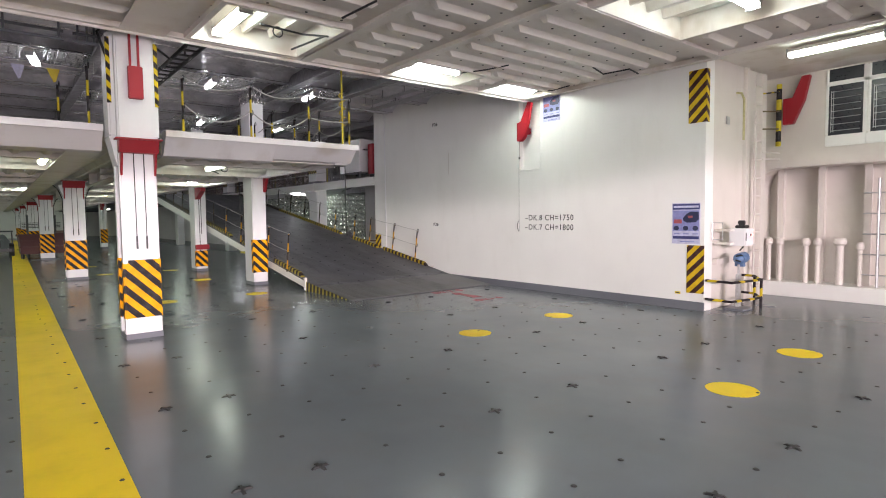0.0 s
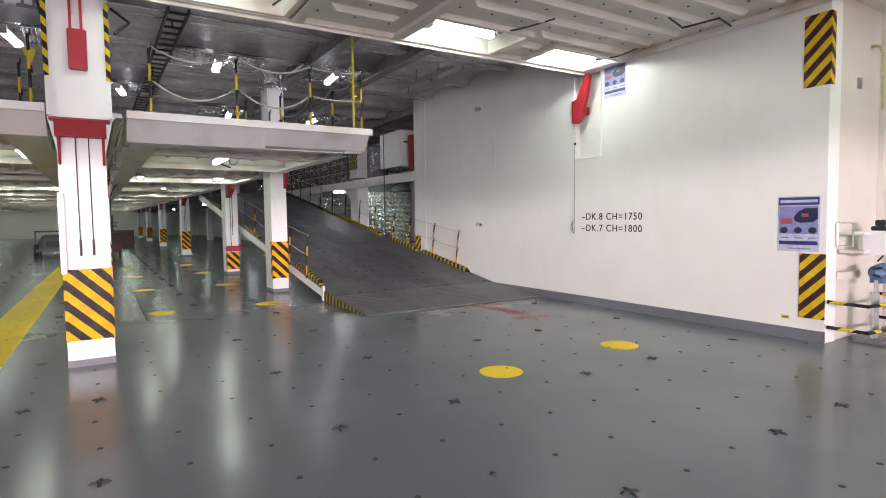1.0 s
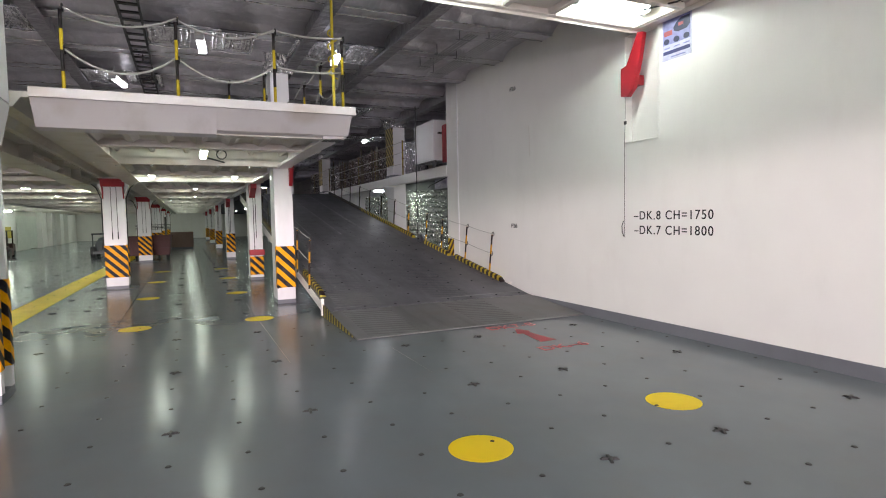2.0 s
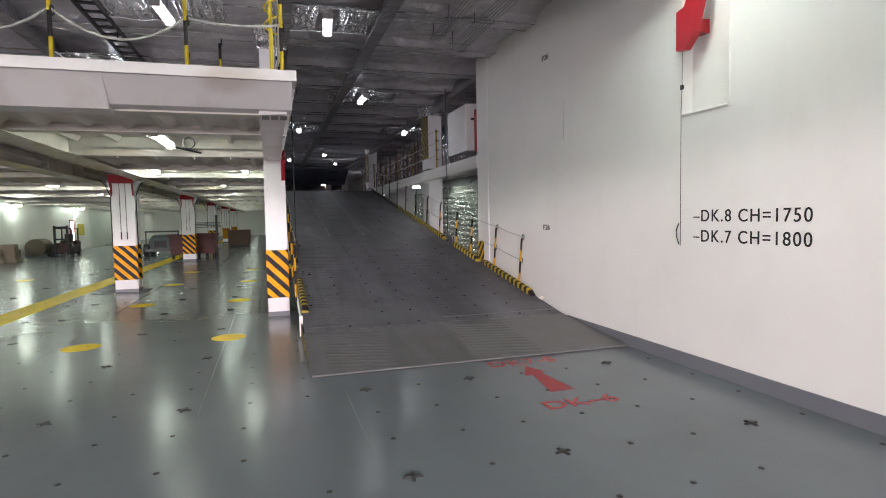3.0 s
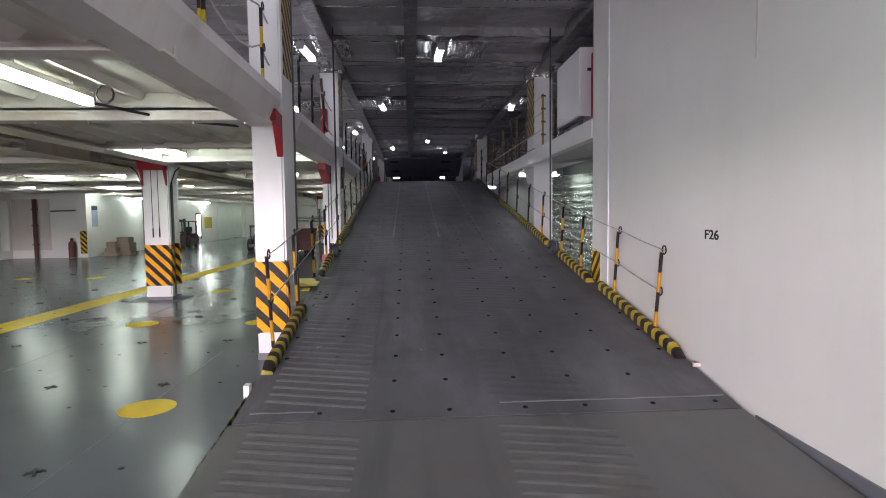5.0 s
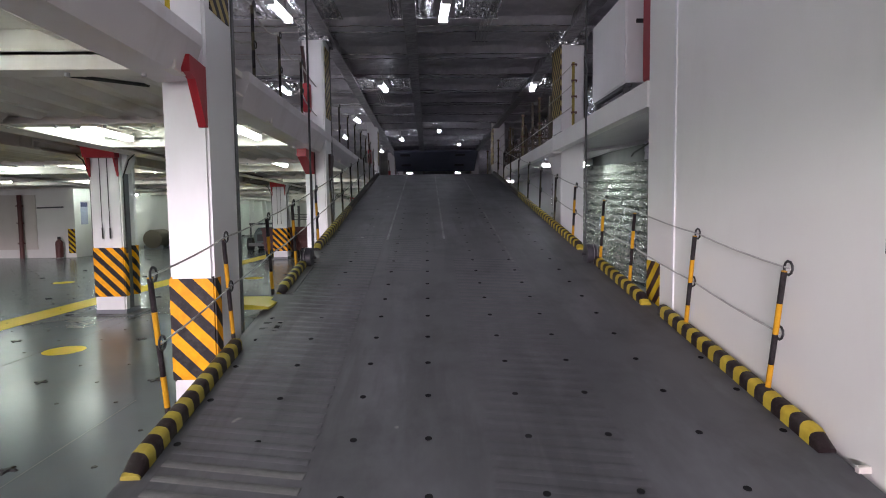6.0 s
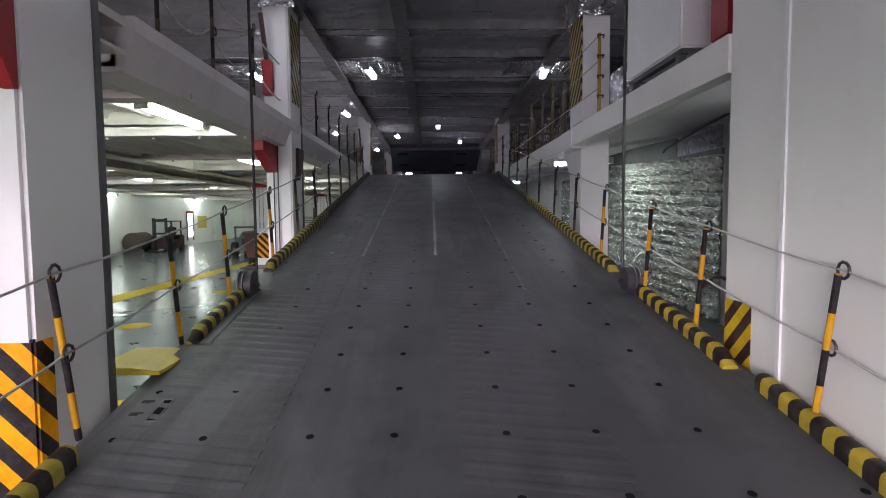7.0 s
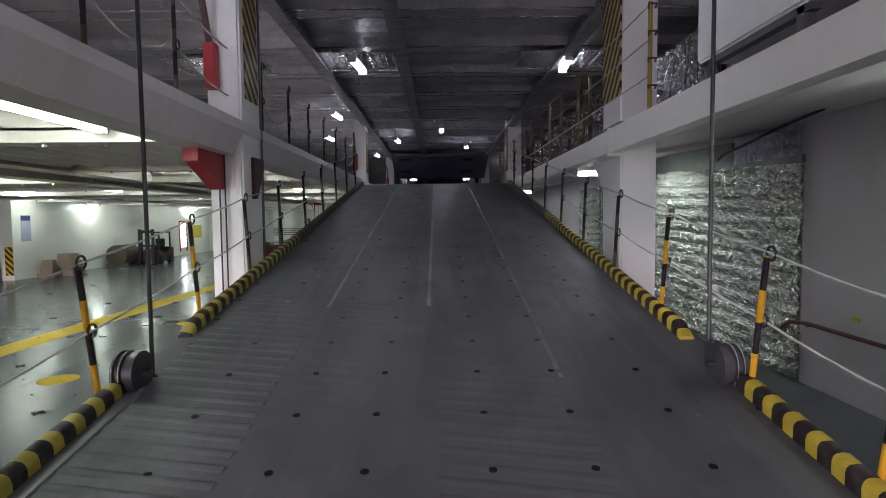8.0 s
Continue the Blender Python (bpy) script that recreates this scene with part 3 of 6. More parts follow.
def low_panel(x0, x1, along, label, name="lowered_deck_panel"):
    """A lowered car-deck panel from below: ribbed boxes across, with open lamp bays between them."""
    p = thing(name, label, "deck panel", kind="structure")
    sheet("plate", [(x0, x1, 8.40, FAR, 2.61, 2.66)], UNDER, p)
    for ya, yb in RIBZONES:
        b = fresh()
        box(b, x0, x1, ya, yb, 2.455, 2.475)
        for yy, s in ((ya, 1), (yb, -1)):
            box(b, x0, x1, min(yy, yy + 0.02 * s), max(yy, yy + 0.02 * s), 2.375, 2.61)
            box(b, x0, x1, min(yy - 0.02 * s, yy + 0.16 * s), max(yy - 0.02 * s, yy + 0.16 * s), 2.36, 2.375)
        part("cross_box", b, UNDER, p)
        b = fresh()
        k = x0 + 0.3
        while k < x1 - 0.1:
            prism(b, [(k - 0.10, 2.455), (k - 0.03, 2.40), (k + 0.03, 2.40), (k + 0.10, 2.455)], "y", ya + 0.18, yb - 0.18)
            k += 0.36
        part("ribs", b, UNDER, p)
    for (_, ya), (yb, _) in zip(RIBZONES[:-1], RIBZONES[1:]):
        b = fresh()
        k = x0 + 0.3
        while k < x1 - 0.1:
            prism(b, [(k - 0.06, 2.61), (k - 0.02, 2.545), (k + 0.02, 2.545), (k + 0.06, 2.61)], "y", ya, yb)
            k += 0.476
        part("bay_ribs", b, UNDER, p)
    for gx, w in along:
        sheet("long_girder", [(gx - w / 2, gx + w / 2, 8.4, FAR, 2.345, 2.357), (gx - 0.02, gx + 0.02, 8.4, FAR, 2.357, 2.61)], UNDER, p)
    return p


mid = low_panel(1.67, 4.55, [(1.86, 0.3)], "white lowered car-deck panel with a pale front edge")
b = fresh()
for x0, x1, zb in ((1.67, 3.20, 2.335), (3.20, 4.57, 2.375)):
    prism(b, [(8.13, 2.583), (8.31, zb + 0.015), (8.46, zb), (8.46, zb + 0.03), (8.36, zb + 0.06), (8.36, 2.60)], "x", x0, x1)
prism(b, [(8.10, 2.67), (8.10, 2.585), (8.36, 2.58), (8.36, 2.67)], "x", 1.67, 4.606)
part("front_edge", b, EDGEWHITE, mid, "pale folded front edge")
b = fresh()
prism(b, [(4.606, 2.67), (4.606, 2.585), (4.525, 2.362), (4.30, 2.352), (4.30, 2.39), (4.46, 2.42), (4.49, 2.605), (4.49, 2.67)], "y", 8.36, 12.1)
part("side_edge", b, EDGEWHITE, mid)
b = fresh()
prism(b, [(4.606, 2.67), (4.606, 2.585), (4.525, 2.362), (4.30, 2.352), (4.30, 2.39), (4.46, 2.42), (4.49, 2.605), (4.49, 2.67)], "y", 13.1, FAR)
box(b, 4.30, 4.49, 13.1, 13.115, 2.39, 2.66)
part("side_edge", b, EDGEWHITE, mid)
left_mid = low_panel(LEFT, 0.94, [(0.75, 0.36), (-3.5, 0.4)], "white lowered car-deck panel over the parking lanes")
b = fresh()
prism(b, [(8.07, 2.583), (8.25, 2.36), (8.4, 2.345), (8.4, 2.60)], "x", LEFT, 0.94)
prism(b, [(8.04, 2.67), (8.04, 2.585), (8.4, 2.58), (8.4, 2.67)], "x", LEFT, 0.94)
part("front_edge", b, EDGEWHITE, left_mid, "pale folded front edge")
deck_panel("deck_strip", 0.98, 1.63, 8.3, FAR, 2.42, MID_Z1, [], [], 0.33, "white deck strip between the panels along the pillar row")

# right-hand mezzanine and the upper deck beyond the ramp
mezz = thing("mezzanine_deck", "white edge beam and deck of the mezzanine beside the ramp", "mezzanine", kind="structure")
sheet("edge_beam", [(8.08, 8.20, 13.215, 16.93, 2.37, 2.60)], WALL, mezz)
sheet("edge_beam", [(8.10, 8.20, 16.97, FAR, 2.38, 2.59)], WALL, mezz)
sheet("end_plate", [(8.07, 8.22, 16.93, 16.945, 2.34, 2.61)], WALL, mezz)
b = fresh()
prism(b, [(8.20, 2.62), (8.20, 2.47), (9.0, 2.56), (HULL, 2.78), (HULL, 2.86), (9.2, 2.62)], "y", 13.25, FAR)
part("plate", b, MAUVE, mezz)
for k in range(12):
    yy = 18.5 + k * 3.3
    b = fresh()
    prism(b, [(8.2, 2.48), (8.2, 2.43), (9.0, 2.51), (HULL, 2.72), (HULL, 2.79), (9.0, 2.57)], "y", yy - 0.04, yy + 0.04)
    part("cross_beam", b, MAUVE, mezz)
upper = single("upper_deck", boxes((4.62, 8.07, CRESTY + 0.02, FAR, CRESTZ - 0.2, CRESTZ - 0.01)), RAMPGREY, "dark grey deck beyond the head of the ramp", "deck", kind="structure")
b = fresh()
prism(b, [(32.5, 4.10), (32.5, 4.04), (34.5, 3.34), (34.56, 3.38)], "x", 4.68, 8.32)
cover = thing("far_ramp_door", "dark blue-grey raised ramp cover beyond the crest", "ramp door", kind="structure")
part("panel", b, NAVYSTEEL, cover)
b = fresh()
prism(b, [(32.6, 4.006), (34.45, 3.358), (34.43, 3.335), (32.58, 3.985)], "x", 6.46, 6.50)
part("rib", b, NAVYSTEEL, cover)
# Black blocks stand for the dark recesses in the cover's underside.
for kx in (4.95, 7.36):
    for ky in (32.75, 33.75):
        kz = 4.04 - (ky - 32.5) * 0.35
        b = fresh()
        prism(b, [(ky, kz + 0.002), (ky + 0.16, kz - 0.054), (ky + 0.155, kz - 0.074), (ky - 0.005, kz - 0.018)], "x", kx, kx + 0.42)
        part("pad", b, BLACK, cover, "black block standing for a dark recess")

# ---- ramp ----
ramp = thing("ramp", "dark grey steel vehicle ramp with anti-skid bars and striped kerbs", "ramp", kind="structure")
b = fresh()
prism(b, [(HINGEY, ramp_z(HINGEY)), (CRESTY, CRESTZ), (CRESTY + 0.02, CRESTZ - 0.03), (CRESTY, CRESTZ - 0.22), (HINGEY + 1.4, ramp_z(HINGEY + 1.4) - 0.2), (HINGEY + 0.05, 0.03), (HINGEY, 0.03)], "x", RX0, RX1)
part("ramp_plate", b, RAMPGREY, ramp)
b = fresh()
prism(b, [(LIPY, 0.006), (LIPY, 0.022), (HINGEY - 0.012, ramp_z(HINGEY - 0.012)), (HINGEY - 0.012, 0.03), (LIPY + 0.3, 0.006)], "x", RX0 - 0.02, RX1)
part("flap", b, FLAPGREY, ramp, "grey hinged flap plate, scuffed and rusty")
b = fresh()
prism(b, [(HINGEY + 0.5, ramp_z(HINGEY + 0.5) - 0.03), (CRESTY, CRESTZ - 0.03), (CRESTY, CRESTZ - 0.26), (HINGEY + 0.5, ramp_z(HINGEY + 0.5) - 0.16)], "x", RX0 - 0.014, RX0 - 0.004)
part("side_girder", b, WALL, ramp, "white painted side girder")
b = fresh()
prism(b, [(LIPY + 0.1, 0.004), (LIPY + 0.1, 0.012), (HINGEY + 0.45, ramp_z(HINGEY + 0.45) - 0.02), (HINGEY + 0.45, 0.004)], "x", RX0 - 0.025, RX0 - 0.022)
part("toe_plate", b, KERB, ramp, "striped black and yellow toe plate")

# ---- light fittings ----
def light_fitting(name, at, along, length, material, label, group, hang=0.06, slim=1.0):
    """A ceiling tube light: white tray, glowing diffuser, two end caps. Along 'x' or 'y' (or degrees)."""
    ang = {"x": 0, "y": 90}.get(along, along)
    f = thing(name, label, "ceiling light", group=group)
    f.matrix_world = pose(*at, 0, 0, ang)
    h = length / 2
    b = fresh()
    prism(b, [(-0.075 * slim, 0.02), (-0.055 * slim, 0.07), (0.055 * slim, 0.07), (0.075 * slim, 0.02)], "x", -h, h)
    part("tray", b, UNDER, f)
    b = fresh()
    prism(b, [(u * slim, v) for u, v in ((-0.07, 0.018), (-0.062, -0.02), (-0.03, -0.042), (0.03, -0.042), (0.062, -0.02), (0.07, 0.018))], "x", -h + 0.03, h - 0.03)
    part("diffuser", b, material, f, "glowing white diffuser", smooth=True)
    for s in (-1, 1):
        part("end_cap", boxes((min(s * h, s * (h - 0.028)), max(s * h, s * (h - 0.028)), -0.078 * slim, 0.078 * slim, -0.045, 0.072)), GALV, f)
        part("hanger", boxes((s * h * 0.6 - 0.012, s * h * 0.6 + 0.012, -0.012, 0.012, 0.07, 0.07 + hang)), GALV, f)
    return f


# The last six tubes stand out of view, added to light the near deck.
for lx, ly, d, ln in ((2.12, 6.75, "y", 1.0), (5.33, 6.95, "x", 0.95), (7.32, 7.10, "x", 0.98), (6.0, 2.75, "x", 1.2), (2.2, 1.0, "y", 1.2), (-1.6, 6.7, "x", 1.1),
                      (-1.6, 1.0, "y", 1.2), (5.6, -1.6, "x", 1.2), (1.9, -3.6, "y", 1.2), (6.2, -6.0, "x", 1.2)):
    light_fitting("ceiling_light", (lx, ly, 3.80), d, ln, LAMPNEAR, "white fluorescent tube light in a raised deck panel", "lights in the raised panel", 0.1)
light_fitting("ceiling_light", (8.8, 2.6, 3.72), "y", 1.15, LAMPGLOW, "long fluorescent tube light over the side bay", "lights in the raised panel", 0.05)
# This second bay tube is likewise unseen and added for light.
light_fitting("ceiling_light", (9.3, -1.6, 3.72), "y", 1.15, LAMPGLOW, "long fluorescent tube light over the side bay", "lights in the raised panel", 0.05)
light_fitting("ceiling_light", (4.98, 44.5, 3.95), "x", 0.4, LAMPEND, "fluorescent light far along the upper deck", "lights under the foil deckhead", 0.4, 0.8)
light_fitting("ceiling_light", (8.1, 44.5, 3.95), "x", 0.4, LAMPEND, "fluorescent light far along the upper deck", "lights under the foil deckhead", 0.3, 0.8)
for lx, ly, d in ((0.43, 11.0, 80), (3.18, 11.1, 85), (5.18, 11.05, 85), (1.86, 13.9, 80), (4.25, 15.6, 85), (6.37, 15.6, 92), (3.12, 20.2, 85), (5.22, 20.0, 85), (8.36, 20.0, 85),
                  (4.15, 24.1, 85), (6.52, 26.2, 90), (5.2, 28.3, 85), (7.34, 29.8, 85), (3.3, 27.65, 85), (-3.0, 12.0, 80), (-3.0, 20.0, 80), (4.16, 32.1, 85), (8.6, 36.9, 85)):
    light_fitting("ceiling_light", (lx, ly, 4.05), d, 0.72, LAMPFAR, "short fluorescent light under the foil deckhead", "lights under the foil deckhead", 0.3, 0.8)
LOW = [(0.5, 10.85), (3.15, 10.85), (2.25, 15.1), (3.9, 15.1), (3.15, 19.5), (0.6, 19.8), (-2.6, 19.8), (-0.9, 19.6), (-1.0, 24.0), (3.2, 24.0), (-3.2, 24.2), (-5.8, 24.0), (2.3, 28.4), (-3.0, 11.0), (-3.0, 15.0), (-5.6, 28.4), (-1.0, 28.4)]
# Tubes with no seen counterpart, added to brighten the lanes on the left.
LOW += [(-5.8, 11.0), (-5.8, 15.1), (-5.8, 19.6)]
LOW += [(x, 28.35 + 4.4 * k) for k in range(1, 8) for x in (-4.8, -1.1, 3.0)]
for lx, ly in LOW:
    light_fitting("ceiling_light", (lx, ly, 2.46), "y", 1.15, LAMPGLOW, "fluorescent tube light under the low car deck", "lights under the low deck", 0.06, 0.7)
# Hidden behind the wall end; added to brighten the wall under the mezzanine.
light_fitting("ceiling_light", (9.45, 14.3, 2.42), "y", 1.0, LAMPGLOW, "unseen tube light added under the near end of the mezzanine", "lights under the mezzanine", 0.1, 0.45)
light_fitting("ceiling_light", (9.45, 20.2, 2.42), "y", 1.0, LAMPMEZZ, "tube light under the mezzanine by the foil blanket", "lights under the mezzanine", 0.06)
# Assumed tubes, added to brighten the space behind the ramp.
for ly in (26.5, 32.0, 38.0, 45.0):
    light_fitting("ceiling_light", (6.2, ly, 2.27), "y", 1.15, LAMPGLOW, "fluorescent tube light added under the deck beyond the ramp", "lights under the low deck", 0.03, 0.7)
for ly in (19.7, 26.0, 33.0):
    light_fitting("ceiling_light", (8.66, ly, 2.385), "x", 0.45, LAMPFAR, "small light under the mezzanine", "lights under the mezzanine", 0.06)


def lamp_surround(x, y, seed):
    """A foil-lined panel round a deckhead lamp: pleated strips on both sides and bright taped borders."""
    rnd = random.Random(seed)
    p = thing("foil_surround", "crumpled bright foil lining round a deckhead lamp", "foil", kind="structure")
    for side in (-1, 1):
        b = fresh()
        x0, x1 = (x - 0.70, x - 0.14) if side < 0 else (x + 0.14, x + 0.70)
        nx, ny = 22, 5
        ridge = [rnd.uniform(-0.02, 0.02) for _ in range(nx + 1)]
        grid = [[b.verts.new((x0 + (x1 - x0) * i / nx + rnd.uniform(-0.008, 0.008), y - 0.45 + 0.9 * j / ny + rnd.uniform(-0.05, 0.05), 4.125 + ridge[i] + rnd.uniform(-0.012, 0.012))) for i in range(nx + 1)] for j in range(ny + 1)]
        for j in range(ny):
            for i in range(nx):
                b.faces.new((grid[j][i], grid[j][i + 1], grid[j + 1][i + 1]))
                b.faces.new((grid[j][i], grid[j + 1][i + 1], grid[j + 1][i]))
        part("lining", b, LINING, p)
    for dy in (-0.46, 0.46):
        b = fresh()
        pipe(b, [(x - 0.74 + 0.148 * i, y + dy + rnd.uniform(-0.015, 0.015), 4.105 + rnd.uniform(-0.012, 0.012)) for i in range(11)], 0.012, 5)
        part("taped_edge", b, GLINT, p)
    for dx in (-0.72, 0.72):
        b = fresh()
        pipe(b, [(x + dx + rnd.uniform(-0.015, 0.015), y - 0.45 + 0.15 * i, 4.105 + rnd.uniform(-0.012, 0.012)) for i in range(7)], 0.008, 5)
        part("taped_edge", b, GLINT, p)
    return p


for k, (lx, ly) in enumerate(((0.43, 11.0), (3.18, 11.1), (5.18, 11.05), (1.86, 13.9), (4.25, 15.6), (6.37, 15.6), (3.12, 20.2), (5.22, 20.0), (8.36, 20.0))):
    lamp_surround(lx, ly, 40 + k)

# ---- pillars ----
def pillar(x0, x1, y0, y1, z0, z1, label, band=(0.25, 1.0), bracket=True, foot=0.2, side_bracket=False):
    p = thing("pillar", label, "pillar", ((x0 + x1) / 2, (y0 + y1) / 2, z0), "hold pillars", "structure")
    ox, oy = (x0 + x1) / 2, (y0 + y1) / 2
    hx, hy = (x1 - x0) / 2, (y1 - y0) / 2
    if band:
        part("shaft", boxes((-hx, hx, -hy, -hy + 0.13, 0, z1 - z0)), PILLAR, p, bevel=0.02)
        # Dark web colour stands for the shade in the recess between the flanges.
        part("web", boxes((-hx * 0.72, hx * 0.72, -hy + 0.13, hy - 0.07, 0, z1 - z0)), GREYBASE, p, "web coloured dark for the shade between the flanges")
        part("rear_flange", boxes((-hx, hx, hy - 0.07, hy, 0, z1 - z0)), PILLAR, p)
    else:
        part("shaft", boxes((-hx, hx, -hy, hy, 0, z1 - z0)), PILLAR, p, bevel=0.02)
    part("foot", boxes((-hx - 0.003, hx + 0.003, -hy - 0.003, hy + 0.003, 0.0, 0.07)), GREYBASE, p, "grey painted foot")
    if band:
        part("hazard_band", boxes((-hx - 0.006, hx + 0.006, -hy - 0.006, -hy + 0.136, band[0], band[1])), HAZ, p, "black and yellow hazard wrap", bevel=0.015)
        part("rear_hazard_band", boxes((-hx - 0.006, hx + 0.006, hy - 0.076, hy + 0.006, band[0], band[1])), HAZ, p, "black and yellow hazard wrap")
    if bracket:
        bz = 2.46 - z0
        b = fresh()
        box(b, -hx - 0.05, hx + 0.05, -hy - 0.19, -hy + 0.001, bz - 0.02, bz)
        prism(b, [(-hy - 0.17, bz - 0.02), (-hy, bz - 0.02), (-hy, bz - 0.17), (-hy - 0.12, bz - 0.17)], "x", -hx - 0.01, hx + 0.01)
        for sx in (-1, 1):
            xx = sx * (hx - 0.02)
            prism(b, [(-hy - 0.12, bz - 0.17), (-hy, bz - 0.17), (-hy, bz - 0.44), (-hy - 0.02, bz - 0.44)], "x", xx - 0.012, xx + 0.012)
        part("deck_bracket", b, RED, p, "bright red support bracket", bevel=0.006)
        for sx in (-0.05, 0.06):
            b = fresh()
            tube(b, (sx, -hy - 0.03, 1.15), (sx, -hy - 0.03, bz - 0.05), 0.0055, 6)
            tube(b, (sx, -hy - 0.03, 1.12), (sx, -hy - 0.03, 1.28), 0.011, 6)
            part("lifting_wire", b, WIRE, p)
    return p


p1 = pillar(1.04, 1.45, 7.7, 8.1, 0, TOP, "white box pillar with hazard wrap and red bracket at the deck edge")
# the wider head of the first pillar, its striped edges and red sheave box
part("head", boxes((-0.28, 0.28, -0.1, 0.26, 2.5, 3.75)), PILLAR, p1, bevel=0.02)
b = fresh()
prism(b, [(-0.28, 2.5), (0.28, 2.5), (0.205, 2.15), (-0.205, 2.15)], "y", -0.09, 0.25)
part("haunch", b, PILLAR, p1)
for sx in (-1, 1):
    part("striped_edge", boxes((sx * 0.262 - 0.022, sx * 0.262 + 0.022, -0.112, -0.09, 2.9, 3.68)), HAZEDGE, p1, "black and yellow striped edge tape")
    part("sheave_strap", boxes((sx * 0.045 - 0.012, sx * 0.045 + 0.012, -0.25, -0.22, 3.2, 3.72)), RED, p1)
part("sheave_box", boxes((-0.075, 0.085, -0.27, -0.198, 2.95, 3.34)), RED, p1, "red sheave box", bevel=0.01)
part("junction_box", boxes((-0.22, -0.17, -0.29, -0.2, 0.95, 1.75)), PILLAR, p1, "white cable cover", bevel=0.006)
for py, top in ((16.5, 2.5), (26.0, 2.5), (35.0, 2.5), (44.0, 2.5), (53.0, 2.5)):
    q = pillar(1.2, 1.64, py, py + 0.42, 0, top, "white box pillar with hazard wrap between the parking lanes")
    part("base_plate", boxes((-0.52, 0.4, -0.33, 0.3, 0.0, 0.008)), DARKSTEEL, q, "dark steel base plate")
    b = fresh()
    prism(b, [(-0.215, 2.08), (0.215, 2.08), (0.30, 2.3), (0.30, 2.36), (-0.30, 2.36), (-0.30, 2.3)], "y", -0.13, 0.1)
    part("haunch", b, PILLAR, q)
    for sx in (-1, 1):
        b = fresh()
        pipe(b, [(sx * 0.24, -0.15, 0.9), (sx * 0.24, -0.15, 2.03), (sx * 0.33, -0.15, 2.27), (sx * 0.42, -0.15, 2.35)], 0.011, 6)
        part("cable", b, BLACK, q)
for k, py in enumerate((12.2, 16.7, 25.6, 34.5, 43.4, 52.0)):
    q = pillar(4.285, 4.595, py - 0.02, py + 0.53, 0, TOP, "white box pillar with hazard wrap beside the ramp", band=None, bracket=False)
    lo, hi = (0.12, 0.6) if k == 1 else (0.27, 1.02)
    part("hazard_band", boxes((-0.162, 0.162, -0.283, -0.15, lo, hi)), HAZ, q, "wrinkled black and yellow hazard wrap", bevel=0.012)
    part("hazard_board", boxes((0.153, 0.164, -0.17, 0.2, 2.9, 3.95)), HAZDARK, q, "faded black and yellow hazard board")
    part("edge_channel", boxes((0.11, 0.168, 0.25, 0.295, 0.0, TOP)), DARKSTEEL, q, "dark edge channel")
    b = fresh()
    if k == 0:
        prism(b, [(-0.54, 2.49), (-0.275, 2.47), (-0.275, 2.06), (-0.30, 2.06), (-0.46, 2.35), (-0.54, 2.38)], "x", 0.10, 0.155)
    else:
        prism(b, [(-0.86, 2.37), (-0.275, 2.37), (-0.275, 2.04), (-0.32, 2.04), (-0.82, 2.25), (-0.86, 2.25)], "x", -0.14, -0.01)
    part("deck_bracket", b, RED, q, "bright red support bracket")
    if k:
        b = fresh()
        prism(b, [(-0.05, 2.36), (0.24, 2.36), (0.24, 2.26), (0.02, 1.96), (-0.05, 1.96)], "x", 0.155, 0.19)
        part("side_bracket", b, DARKRED, q, "dark red side bracket")
    if k == 1:
        part("lowered_bracket", boxes((-0.18, 0.18, -0.40, -0.275, 0.62, 0.76)), RED, q, "red bracket lowered onto the band", bevel=0.01)
    if k:
        part("sheave_box", boxes((-0.14, -0.03, -0.38, -0.275, 2.95, 3.36)), RED, q, "red sheave box", bevel=0.01)
        b = fresh()
        prism(b, [(-0.36, 3.35), (-0.29, 3.35), (-0.50, 3.86), (-0.55, 3.84)], "x", -0.115, -0.075)
        part("sheave_arm", b, DARKRED, q, "dark red leaning arm")
        b = fresh()
        tube(b, (-0.05, -0.32, 0.9), (-0.05, -0.32, 2.36), 0.008, 6)
        tube(b, (0.0, -0.32, 1.05), (0.0, -0.32, 2.36), 0.008, 6)
        part("lifting_wire", b, WIRE, q)
        b = fresh()
        for i in range(9):
            dx, dy = (0.012, 0.004) if i % 2 else (0.004, 0.012)
            box(b, -0.05 - dx, -0.05 + dx, -0.32 - dy, -0.32 + dy, 0.56 + 0.036 * i, 0.60 + 0.036 * i)
        part("chain", b, WIRE, q)
for py in (17.0, 26.0, 35.0, 44.0):
    q = tagged(thing("pillar", "white box pillar beside the ramp under the mezzanine", "pillar", (8.4, py + 0.3, 0), "hold pillars", "structure"))
    part("shaft", boxes((-0.18, 0.18, -0.3, 0.3, 0, TOP)), PILLAR, q, bevel=0.02)
    part("hazard_board", boxes((-0.188, -0.17, -0.29, 0.29, 2.95, 4.05)), HAZDARK, q, "faded black and yellow hazard board")
    part("grey_band", boxes((-0.186, 0.186, -0.306, 0.306, 2.62, 2.69)), GREYBASE, q, "dark grey painted band")
    b = fresh()
    prism(b, [(-0.30, 2.60), (-0.185, 2.61), (-0.185, 2.34), (-0.28, 2.39)], "y", -0.34, 0.3)
    part("beam_seat", b, PILLAR, q, "white beam seat")

